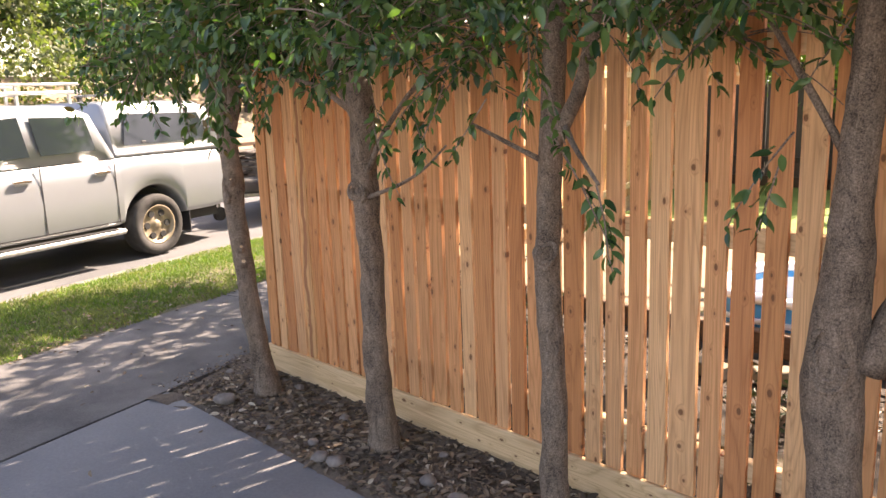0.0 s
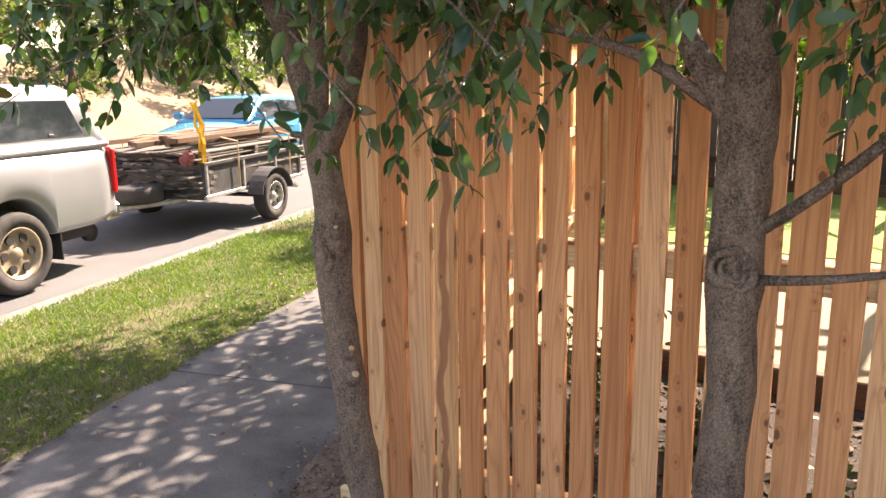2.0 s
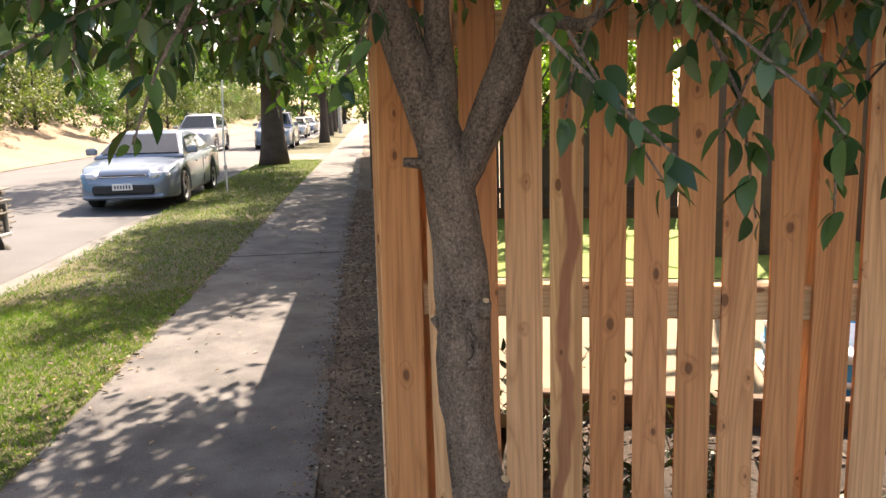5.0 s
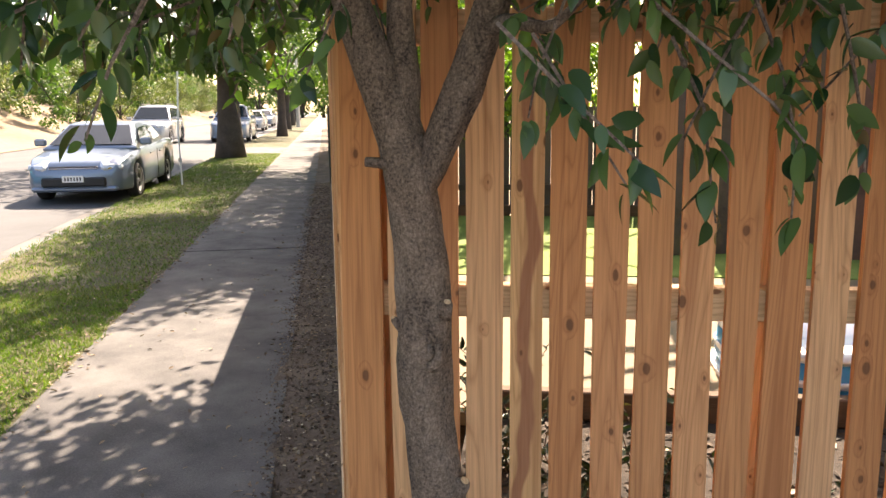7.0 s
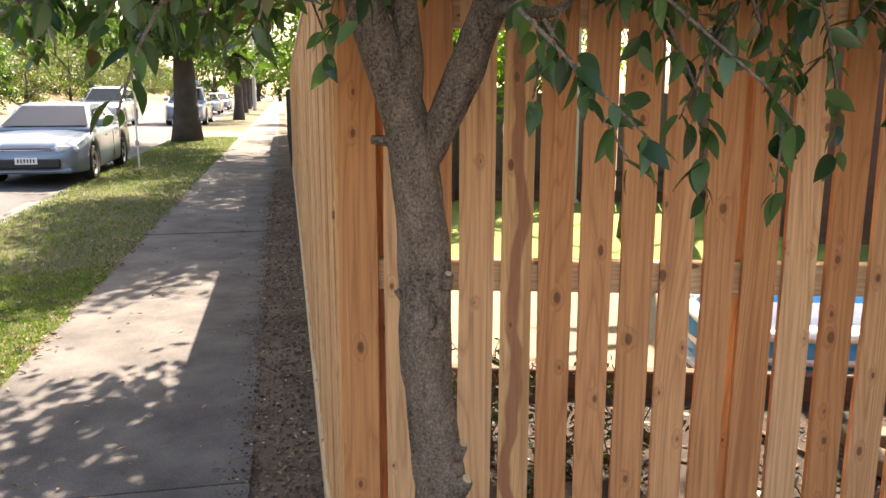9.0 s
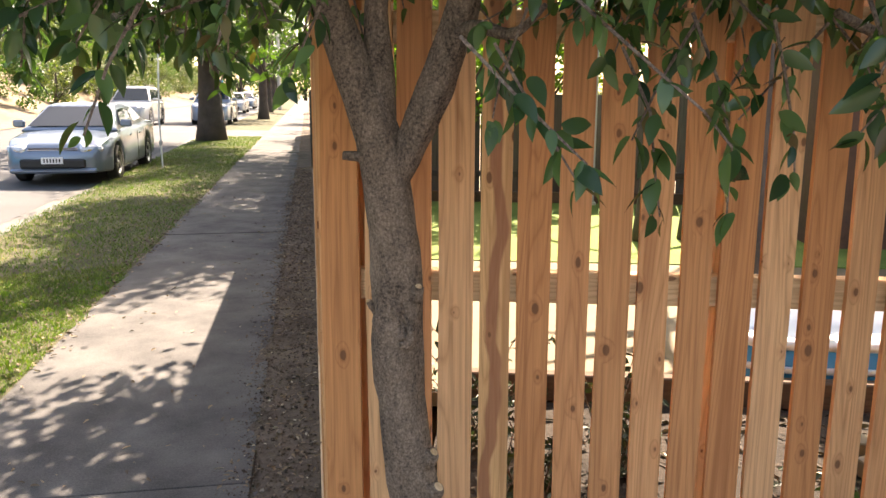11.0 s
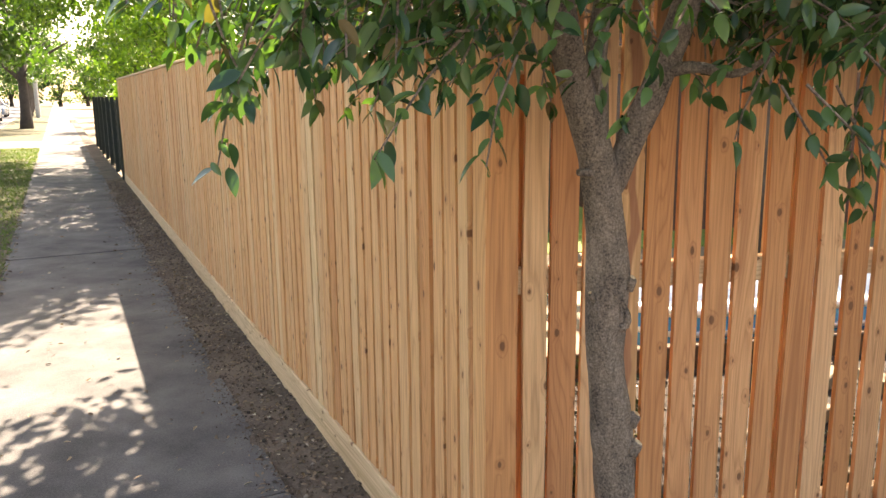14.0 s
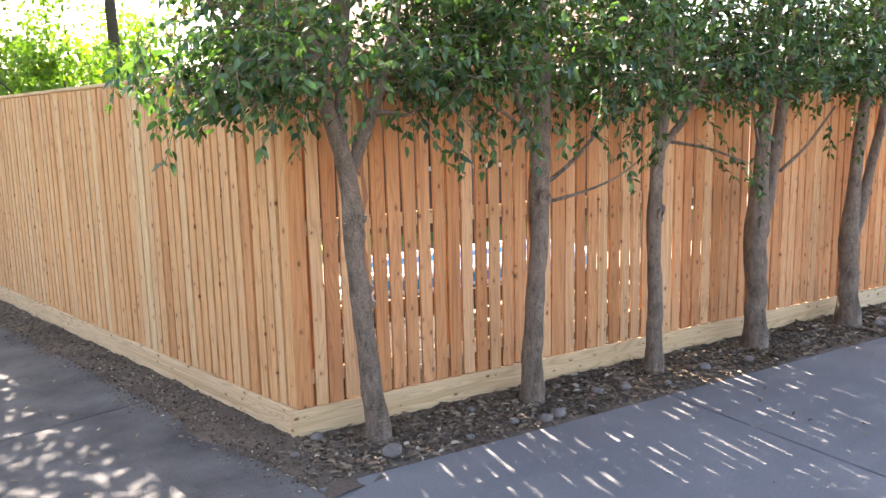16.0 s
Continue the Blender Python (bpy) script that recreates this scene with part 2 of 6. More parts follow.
LEAF_YARD = leafy("light_leaf", (0.07, 0.145, 0.024), (0.17, 0.265, 0.048), 0.5, 0.42)
LEAF_STREET = leafy("street_leaf", (0.025, 0.055, 0.018), (0.07, 0.125, 0.035), 0.5, 0.35)
LEAF_BUSH = leafy("bush_leaf", (0.038, 0.056, 0.024), (0.12, 0.142, 0.064), 0.6, 0.3, (0.25, 0.23, 0.15))
# yard bed shrubs: the bed's shade is mixed into this darker leaf colour
LEAF_SHADE = leafy("shaded_shrub_leaf", (0.012, 0.026, 0.010), (0.045, 0.068, 0.026), 0.55, 0.12, (0.12, 0.09, 0.05))
BLADE = grass_material()
LITTER = leafy("leaf_litter", (0.050, 0.036, 0.026), (0.24, 0.172, 0.12), 0.8, 0.05, (0.45, 0.38, 0.30))
LAWN = speckled("yard_grass", (0.08, 0.135, 0.024), (0.19, 0.265, 0.055), 30, 0.95, 1.5, 0.6)
BRICKWALL = speckled("brown_brick", (0.05, 0.03, 0.022), (0.13, 0.07, 0.05), 18, 0.9, 3.0, 0.5)
CLOD = leafy("clod", (0.035, 0.026, 0.020), (0.14, 0.105, 0.08), 0.95, 0.0, (0.26, 0.22, 0.18))
# yard bed soil and chips: darker than DIRT and LITTER, shade put into colour
SHADED_MULCH = speckled("shaded_mulch", (0.012, 0.009, 0.007), (0.055, 0.038, 0.026), 60, 0.98, 3.0, 1.0)
SHADED_LITTER = leafy("shaded_litter", (0.015, 0.011, 0.008), (0.075, 0.05, 0.034), 0.85, 0.05, (0.50, 0.42, 0.34))
ROCK = speckled("rock", (0.10, 0.085, 0.075), (0.28, 0.24, 0.21), 20, 0.9, 5, 0.5)
SILVER = plain("silver_paint", (0.27, 0.29, 0.31), 0.32, 0.35, 0.7, 0.03, 2.0)
BLUESILVER = plain("blue_silver_paint", (0.17, 0.225, 0.30), 0.3, 0.4, 0.8, 0.03, 2.0)
BLUE = plain("blue_paint", (0.03, 0.27, 0.46), 0.25, 0.2, 1.0, 0.05, 2.0)
GREYPAINT = plain("grey_paint", (0.42, 0.43, 0.44), 0.3, 0.3, 0.8, 0.04, 2.0)
WHITE = plain("white_paint", (0.78, 0.78, 0.77), 0.35, 0.0, 0.5, 0.03, 2.0)
GLASS = plain("tinted_glass", (0.014, 0.019, 0.022), 0.05, 0.0, 0.0, 0.1, 1.5, 0.5)
RUBBER = plain("rubber", (0.028, 0.027, 0.026), 0.85, 0, 0, 0.35, 14)
BLACK = plain("black_plastic", (0.02, 0.02, 0.021), 0.6, 0, 0, 0.3, 9)
DUSTY = plain("dusty_steel", (0.27, 0.22, 0.155), 0.5, 0.3, 0, 0.2, 18)
ALLOY = plain("alloy", (0.55, 0.55, 0.56), 0.35, 0.8, 0, 0.08, 9)
CHROME = plain("chrome", (0.75, 0.75, 0.75), 0.15, 1.0, 0, 0.04, 5)
GALV = plain("galvanised_steel", (0.42, 0.42, 0.41), 0.5, 0.7, 0, 0.25, 16)
TRAILER = plain("trailer_steel", (0.055, 0.055, 0.058), 0.6, 0.2, 0, 0.35, 10)
RED = plain("red_lens", (0.50, 0.012, 0.015), 0.2, 0, 0.5, 0.08, 5)
DULLRED = plain("dull_red_cloth", (0.20, 0.055, 0.05), 0.9, 0, 0, 0.4, 30)
LAMP = plain("clear_lens", (0.62, 0.64, 0.66), 0.12, 0.3, 0.6, 0.05, 5)
YELLOW = plain("yellow_strap", (0.72, 0.42, 0.03), 0.7, 0, 0, 0.15, 30)
POOLBLUE = plain("pool_blue", (0.03, 0.27, 0.55), 0.35, 0, 0, 0.1, 5)
POOLWHITE = plain("pool_white", (0.8, 0.82, 0.84), 0.4, 0, 0, 0.04, 5)
DARKFENCE = plain("dark_green_steel", (0.018, 0.026, 0.022), 0.6, 0, 0, 0.2, 6)
WALLPAINT = plain("weatherboard_paint", (0.50, 0.50, 0.48), 0.7, 0, 0, 0.06, 4)
ROOFTILE = plain("roof_tile", (0.20, 0.10, 0.07), 0.8, 0, 0, 0.2, 7)

# ---- helpers for building ----
RNG = np.random.default_rng(7)
SLANT = 14.6                                   # the street runs this far to the left of +y
STREET = pose(0, 0, 0, 0, 0, SLANT)            # street frame: x into the garden, y along the street


def street(v, u, z=0.0):
    """A place v metres out from the front fence and u metres along it."""
    return STREET @ Vector((-v, u, z))


def thing(name, label, category, at=None, group="", kind=""):
    ob = new(name)
    ob.empty_display_size = 0.1
    if at is not None:
        ob.matrix_world = at
    return tagged(ob, label, category, group, kind)


def mesh_of(name, bm, material, smooth=False):
    me = bpy.data.meshes.new(name)
    bm.to_mesh(me)
    bm.free()
    if smooth:
        for f in me.polygons:
            f.use_smooth = True
    me.materials.append(material)
    return me


def part(name, bm, material, parent, label="", smooth=False, at=None):
    me = bm if isinstance(bm, bpy.types.Mesh) else mesh_of(name, bm, material, smooth)
    ob = new(name, me)
    ob.parent = parent
    if at is not None:
        ob.matrix_basis = at
    if label:
        tagged(ob, label)
    return ob


def add_box(bm, x0, x1, y0, y1, z0, z1, bevel=0.0, m=None):
    r = bmesh.ops.create_cube(bm, size=1.0, matrix=Matrix.LocRotScale(((x0 + x1) / 2, (y0 + y1) / 2, (z0 + z1) / 2), None, (x1 - x0, y1 - y0, z1 - z0)))
    vs = r["verts"]
    if bevel:
        es = {e for v in vs for e in v.link_edges}
        o = bmesh.ops.bevel(bm, geom=list(es), offset=bevel, segments=1, affect='EDGES')
        vs = o["verts"]
    if m is not None:
        bmesh.ops.transform(bm, matrix=m, verts=list({v for v in vs}))
    return vs


def box(x0, x1, y0, y1, z0, z1, bevel=0.0, m=None):
    bm = bmesh.new()
    add_box(bm, x0, x1, y0, y1, z0, z1, bevel, m)
    return bm


def add_tube(bm, points, radii, sides=8, wobble=0.0, cap=True):
    """A round limb through points with a radius at each."""
    pts = [Vector(p) for p in points]
    rings = []
    for i, p in enumerate(pts):
        d = (pts[min(i + 1, len(pts) - 1)] - pts[max(i - 1, 0)]).normalized()
        side = d.cross(Vector((0, 1, 0.01)) if abs(d.y) < 0.9 else Vector((1, 0, 0))).normalized()
        up = side.cross(d).normalized()
        ring = []
        for k in range(sides):
            a = 2 * math.pi * k / sides
            r = radii[i]
            if wobble:
                ring_at = Vector((math.cos(a), math.sin(a), 0))
                r *= 1 + wobble * noise.noise(ring_at * 1.3 + p * 6) + 0.5 * wobble * noise.noise(ring_at * 2.6 + p * 21)
            ring.append(bm.verts.new(p + (side * math.cos(a) + up * math.sin(a)) * r))
        rings.append(ring)
    for a, b in zip(rings, rings[1:]):
        for k in range(sides):
            bm.faces.new((a[k], a[(k + 1) % sides], b[(k + 1) % sides], b[k]))
    if cap:
        bm.faces.new(list(reversed(rings[0])))
        bm.faces.new(rings[-1])


def tube(points, radii, sides=8, wobble=0.0):
    bm = bmesh.new()
    if isinstance(radii, (int, float)):
        radii = [radii] * len(points)
    add_tube(bm, points, radii, sides, wobble)
    bmesh.ops.recalc_face_normals(bm, faces=bm.faces)
    return bm


def smooth_line(points, n):
    """n places along a soft curve through the points (x, y, z, radius)."""
    p = np.array(points, float)
    d = np.r_[0, np.cumsum(np.linalg.norm(np.diff(p[:, :3], axis=0), axis=1))]
    s = np.linspace(0, d[-1], n)
    out = np.stack([np.interp(s, d, p[:, i]) for i in range(4)], 1)
    for _ in range(2):
        out[1:-1] = (out[:-2] + 2 * out[1:-1] + out[2:]) / 4
    return out


def lathe(profile, sides=24, axis="x", caps=True):
    """Spin (radius, along) pairs about an axis."""
    bm = bmesh.new()
    rings = []
    for r, a in profile:
        ring = []
        for k in range(sides):
            t = 2 * math.pi * k / sides
            c, s = r * math.cos(t), r * math.sin(t)
            ring.append(bm.verts.new((a, c, s) if axis == "x" else (c, s, a)))
        rings.append(ring)
    for a, b in zip(rings, rings[1:]):
        for k in range(sides):
            bm.faces.new((a[k], a[(k + 1) % sides], b[(k + 1) % sides], b[k]))
    if caps:
        bm.faces.new(list(reversed(rings[0])))
        bm.faces.new(rings[-1])
    elif caps is False:
        for k in range(sides):
            bm.faces.new((rings[-1][k], rings[-1][(k + 1) % sides], rings[0][(k + 1) % sides], rings[0][k]))
    bmesh.ops.recalc_face_normals(bm, faces=bm.faces)
    return bm


def arrays_mesh(name, verts, faces, material, smooth=False):
    me = bpy.data.meshes.new(name)
    me.from_pydata(verts.reshape(-1, 3), [], faces)
    me.materials.append(material)
    if smooth:
        me.polygons.foreach_set("use_smooth", np.ones(len(me.polygons), bool))
    me.update()
    return me


LEAF_SHAPE = np.array([(0, 0, 0), (-0.19, 0.22, 0.05), (0, 0.26, -0.01), (0.19, 0.22, 0.05), (-0.21, 0.50, 0.045), (0, 0.53, -0.04), (0.21, 0.50, 0.045), (-0.125, 0.80, -0.02), (0, 0.82, -0.09), (0.125, 0.80, -0.02), (0, 1.0, -0.17)])
LEAF_FACES = [(0, 2, 1), (0, 3, 2), (1, 2, 5, 4), (2, 3, 6, 5), (4, 5, 8, 7), (5, 6, 9, 8), (7, 8, 10), (8, 9, 10)]
LEAF_FINE = np.array([(0, 0, 0)] + [p for k in range(1, 8) for w, y, z in ((0.225 * math.sin(math.pi * (k / 8) ** 0.82) ** 0.72, k / 8, -0.17 * (k / 8) ** 2),) for p in ((-w, y - 0.01, z + 0.28 * w), (0, y, z), (w, y - 0.01, z + 0.28 * w))] + [(0, 1.04, -0.19)])
LEAF_FINE_FACES = [(0, 2, 1), (0, 3, 2)] + [f for k in range(6) for f in ((1 + 3 * k, 2 + 3 * k, 5 + 3 * k, 4 + 3 * k), (2 + 3 * k, 3 + 3 * k, 6 + 3 * k, 5 + 3 * k))] + [(19, 20, 22), (20, 21, 22)]
STONE_SHAPE = np.array([(0, -0.5, 0), (0.5, 0, 0.05), (0, 0.5, 0), (-0.45, 0, 0), (0.1, 0.05, 0.4), (0, 0, -0.35)])
STONE_FACES = [(0, 1, 4), (1, 2, 4), (2, 3, 4), (3, 0, 4), (1, 0, 5), (2, 1, 5), (3, 2, 5), (0, 3, 5)]
QUAD_SHAPE = np.array([(0, 0, 0), (-0.3, 0.5, 0.06), (0.3, 0.5, 0.06), (0, 1.0, -0.1)])
QUAD_FACES = [(0, 2, 1), (1, 2, 3)]


def frames_of(way, roll):
    """Rotation matrices whose second axis is way."""
    way = way / np.linalg.norm(way, axis=1, keepdims=True)
    ref = np.tile((0.0, 0.0, 1.0), (len(way), 1))
    ref[np.abs(way[:, 2]) > 0.95] = (1.0, 0.0, 0.0)
    side = np.cross(way, ref)
    side /= np.linalg.norm(side, axis=1, keepdims=True)
    up = np.cross(side, way)
    c, s = np.cos(roll)[:, None], np.sin(roll)[:, None]
    return np.stack([side * c + up * s, way, up * c - side * s], 2)


def leaves_mesh(name, at, way, size, material, roll=None, shape=LEAF_SHAPE, faces=LEAF_FACES, smooth=False):
    n = len(at)
    if roll is None:
        roll = RNG.normal(0, 0.8, n)
    r = frames_of(way, roll)
    v = np.einsum("nij,kj->nki", r, shape) * size[:, None, None] + at[:, None, :]
    k = len(shape)
    base = (np.arange(n) * k)
    allf = []
    for f in faces:
        allf.append(base[:, None] + np.array(f))
    out = []
    for a in allf:
        out += a.tolist()
    return arrays_mesh(name, v, out, material, smooth)

# ---- ground ----


def road_z(u):
    """The road climbs a little along the street."""
    return float(np.interp(u, [-30, 3, 8, 16, 30, 60], [-0.23, -0.21, -0.19, -0.13, -0.03, 0.0]))


def sheet(name, v0, v1, u0, u1, nv, nu, height, material, kind="structure", label="", category=""):
    """A strip of ground in the street's frame; height(v, u) gives its z."""
    vs = np.linspace(v0, v1, nv + 1)
    us = np.linspace(u0, u1, nu + 1)
    verts = np.array([(-v, u, height(v, u)) for u in us for v in vs])
    faces = [(j * (nv + 1) + i, (j + 1) * (nv + 1) + i, (j + 1) * (nv + 1) + i + 1, j * (nv + 1) + i + 1) for j in range(nu) for i in range(nv)]
    ob = new(name, arrays_mesh(name, verts, faces, material, True))
    ob.matrix_world = STREET
    return tagged(ob, label, category, kind=kind)


sheet("ground", -300, 300, -300, 600, 6, 9, lambda v, u: -0.45, EARTH, label="dry bare earth reaching to the horizon", category="ground")

# the road, its gutter and the far bank
ROAD_IN, ROAD_OUT = 3.75, 12.6
sheet("road", ROAD_IN + 0.40, ROAD_OUT, -40, 260, 6, 120, lambda v, u: road_z(u) + 0.10 * (1 - ((v - 8.2) / 4.3) ** 2) * 0.6, ASPHALT, label="sunlit grey asphalt street with tree shadows", category="road")
sheet("gutter", ROAD_IN - 0.02, ROAD_IN + 0.40, -40, 260, 2, 120, lambda v, u: road_z(u) + 0.004 + 0.05 * max(0, (ROAD_IN + 0.1 - v) / 0.12), GUTTER, label="pale concrete gutter along the grass verge", category="gutter")
sheet("bank", ROAD_OUT, 40, -40, 260, 26, 110, lambda v, u: road_z(u) + 0.02 + 2.6 * min(1, (v - ROAD_OUT) / 7.0) ** 1.25 + 0.25 * noise.noise(Vector((v * 0.5, u * 0.35, 0))) * min(1, (v - ROAD_OUT) / 1.5), EARTH,
      label="dry straw-coloured earth bank beyond the road", category="bank")


def verge_z(v, u):
    k = max(0.0, min(1.0, (v - 1.68) / (ROAD_IN - 1.68)))
    return (1 - k) * 0.0 + k * (road_z(u) + 0.06) + 0.012 * noise.noise(Vector((v * 3, u * 3, 2.0))) + 0.02 * math.sin(k * math.pi)


verge = sheet("verge", 1.68, ROAD_IN, -1.6, 26.6, 14, 150, verge_z, TURF, label="patchy sunlit lawn verge with worn dry spots", category="lawn")
sheet("verge_far", 1.68, ROAD_IN, 31.0, 200, 6, 80, verge_z, TURF, label="grass verge further along the street", category="lawn")
sheet("crossover", 1.68, ROAD_IN, 26.6, 31.0, 3, 6, lambda v, u: verge_z(v, u) + 0.006, CONCRETE, label="pale concrete vehicle crossing over the verge", category="driveway")
sheet("apron", 1.68, ROAD_IN, -6.0, -1.6, 3, 6, lambda v, u: verge_z(v, u) + 0.006, DRIVE, label="concrete driveway apron down to the road", category="driveway")


def grass(name, v0, v1, u0, u1, n, tall, label):
    v = RNG.uniform(v0, v1, n)
    u = RNG.uniform(u0, u1, n)
    keep = np.array([noise.noise(Vector((a * 1.4, b * 1.0, 5.0))) + 0.62 > RNG.uniform(-0.15, 0.35) for a, b in zip(v, u)])
    ragged = np.array([0.10 * noise.noise(Vector((b * 2.3, 0, 9.0))) for b in u])
    keep &= (v > v0 + 0.04 + ragged)
    v, u = v[keep], u[keep]
    at = np.array([(-a, b, verge_z(a, b) - 0.005) for a, b in zip(v, u)])
    n = len(at)
    way = np.c_[RNG.normal(0, 0.55, n), RNG.normal(0, 0.55, n), np.full(n, 0.8)]
    shape = np.array([(-0.09, 0, 0), (0.09, 0, 0), (0.05, 0.6, 0.08), (0, 1.0, 0.25), (-0.05, 0.6, 0.08)])
    me = leaves_mesh(name, at, way, RNG.uniform(0.5, 1.2, n) * tall, BLADE, RNG.uniform(-3, 3, n), shape, [(0, 1, 2, 4), (4, 2, 3)])
    ob = new(name, me)
    ob.matrix_world = STREET
    return tagged(ob, label, "grass", kind="stuff")


grass("grass", 1.64, ROAD_IN + 0.10, -1.6, 5.5, 72000, 0.042, "short green and straw-dry grass blades on the verge")
grass("grass", 1.64, ROAD_IN + 0.10, 5.5, 26.6, 42000, 0.05, "short mown grass blades further along the verge")

# footpath: one base with a slab for every bay
path_base = sheet("footpath", 0.20, 1.69, -8, 150, 2, 30, lambda v, u: -0.03, DRIVE, label="grey concrete footpath with dappled shade", category="footpath")


def slab_mesh(w, l, h=0.06):
    bm = box(-w / 2, w / 2, -l / 2, l / 2, -h, 0, 0.003)
    return mesh_of("slab", bm, CONCRETE)


SLAB = slab_mesh(1.355, 2.997)
for i in range(20):
    o = part("slab", SLAB, CONCRETE, path_base)
    o.matrix_basis = pose(-1.005, -6.36 + 3.0 * i, 0.0 + RNG.normal(0, 0.0012), RNG.normal(0, 0.06), 0, 0)

# the driveway beside the long fence
driveway = new("driveway", mesh_of("driveway", box(-0.16, 12.0, -6.0, -0.60, -0.12, -0.03), DIRT))
tagged(driveway, "dark grey concrete driveway beside the paling fence", "driveway", kind="structure")
for x0, x1 in ((0, 2.1), (2.1, 5.1), (5.1, 8.1), (8.1, 12.0)):
    for y0, y1 in ((-3.1, -0.66), (-6.0, -3.1)):
        bm = bmesh.new()
        gap = 0.006
        a = x0 + gap
        if x0 == 0:
            q = [(0.315 * -1.034 - math.tan(radians(SLANT)) * y1, y1), (0.315 * -1.034 - math.tan(radians(SLANT)) * y0, y0)]
            cs = [(q[1][0] + gap, y0 + gap), (x1 - gap, y0 + gap), (x1 - gap, y1 - gap), (q[0][0] + gap, y1 - gap)]
        else:
            cs = [(a, y0 + gap), (x1 - gap, y0 + gap), (x1 - gap, y1 - gap), (a, y1 - gap)]
        f = bm.faces.new([bm.verts.new((x, y, -0.0)) for x, y in cs])
        r = bmesh.ops.extrude_face_region(bm, geom=[f])
        bmesh.ops.translate(bm, vec=(0, 0, -0.08), verts=[v for v in r["geom"] if isinstance(v, bmesh.types.BMVert)])
        bmesh.ops.recalc_face_normals(bm, faces=bm.faces)
        bmesh.ops.bevel(bm, geom=[e for e in bm.edges if all(v.co.z > -0.01 for v in e.verts)], offset=0.005, segments=1, affect='EDGES')
        part("slab", bm, DRIVE, driveway)


def bed_z(x, y):
    return 0.004 + 0.016 * noise.noise(Vector((x * 5, y * 5, 1.0))) + 0.012 * noise.noise(Vector((x * 17, y * 17, 4.0)))


def bed(name, x0, x1, y0, y1, step, label, m=None, edge=None, soil=None):
    nx, ny = int((x1 - x0) / step), int((y1 - y0) / step)
    xs, ys = np.linspace(x0, x1, nx + 1), np.linspace(y0, y1, ny + 1)
    verts = np.array([(x, y, bed_z(x, y) - (edge(x, y) if edge else 0.0)) for y in ys for x in xs])
    faces = [(j * (nx + 1) + i, j * (nx + 1) + i + 1, (j + 1) * (nx + 1) + i + 1, (j + 1) * (nx + 1) + i) for j in range(ny) for i in range(nx)]
    ob = new(name, arrays_mesh(name, verts, faces, soil or DIRT, True))
    if m is not None:
        ob.matrix_world = m
    return tagged(ob, label, "garden bed", kind="structure")


bed("tree_bed", -0.27, 11.0, -0.72, 0.02, 0.035, "dark soil bed with woodchips along the fence", None, lambda x, y: 0.05 * max(0, (-0.655 - y) / 0.065) + 0.03 * max(0.0, min(1.0, (0.25 * -1.034 - 0.26 * y - x + 0.06) / 0.06)))
bed("dirt_strip", -0.52, 0.0, -0.75, 60.0, 0.06, "bare dusty soil strip between footpath and fence", STREET, lambda x, y: 0.05 * max(0, (-0.34 - 0.12 * noise.noise(Vector((y * 1.3, 0, 0))) - 0.05 * noise.noise(Vector((y * 6, x * 6, 0))) - x) / 0.08))


def litter(name, n, where, label, size, m=None, leaf=None):
    at, way = [], []
    for _ in range(n):
        x, y = where()
        at.append((x, y, bed_z(x, y) + 0.006))
        a = RNG.uniform(0, 6.283)
        way.append((math.cos(a), math.sin(a), RNG.uniform(-0.25, 0.35)))
    me = leaves_mesh(name, np.array(at), np.array(way), RNG.uniform(0.5, 1.3, n) * size, leaf or LITTER, RNG.normal(0, 0.5, n))
    ob = new(name, me)
    if m is not None:
        ob.matrix_world = m
    return tagged(ob, label, "leaf litter", kind="stuff")


litter("leaf_litter", 9000, lambda: (RNG.uniform(-0.05, 6.5), -0.06 - 0.60 * RNG.beta(1.3, 1.3)), "brown dead leaves and woodchips over dark soil", 0.042)
litter("leaf_litter", 5600, lambda: (-0.02 - 0.44 * RNG.beta(1.1, 1.7), RNG.uniform(-0.6, 15.0)), "small dry leaves scattered along the dirt strip", 0.026, STREET)
litter("leaf_litter", 420, lambda: (-0.35 - 1.35 * RNG.beta(0.8, 1.0), RNG.uniform(-1.5, 14.0)), "few fallen dry leaves lying on the footpath", 0.035, STREET)
litter("leaf_litter", 1100, lambda: (-1.62 - 0.9 * RNG.beta(0.8, 2.2), RNG.uniform(-1.5, 12.0)), "dry brown leaves along the verge edge", 0.04, STREET)
litter("leaf_litter", 40, lambda: (RNG.uniform(0.3, 5.0), RNG.uniform(-2.6, -0.7)), "few fallen leaves lying on the driveway", 0.035)


def gravel(name, n, where, label, size, m=None):
    at = np.array([(x, y, bed_z(x, y) + 0.002) for x, y in (where() for _ in range(n))])
    a = RNG.uniform(0, 6.283, n)
    way = np.c_[np.cos(a), np.sin(a), RNG.normal(0, 0.2, n)]
    ob = new(name, leaves_mesh(name, at, way, size * RNG.lognormal(0, 0.45, n), CLOD, RNG.normal(0, 0.3, n), STONE_SHAPE, STONE_FACES))
    if m is not None:
        ob.matrix_world = m
    return tagged(ob, label, "gravel", kind="stuff")


gravel("gravel", 9000, lambda: (-0.02 - 0.36 * RNG.beta(1.1, 1.5), RNG.uniform(-0.6, 14.0)), "small clods and pebbles on the dirt strip", 0.010, STREET)
gravel("gravel", 6500, lambda: (-0.30 - 0.26 * RNG.beta(0.9, 3.0), RNG.uniform(-0.6, 12.0)), "fine soil and grit spilled over the footpath edge", 0.0055, STREET)
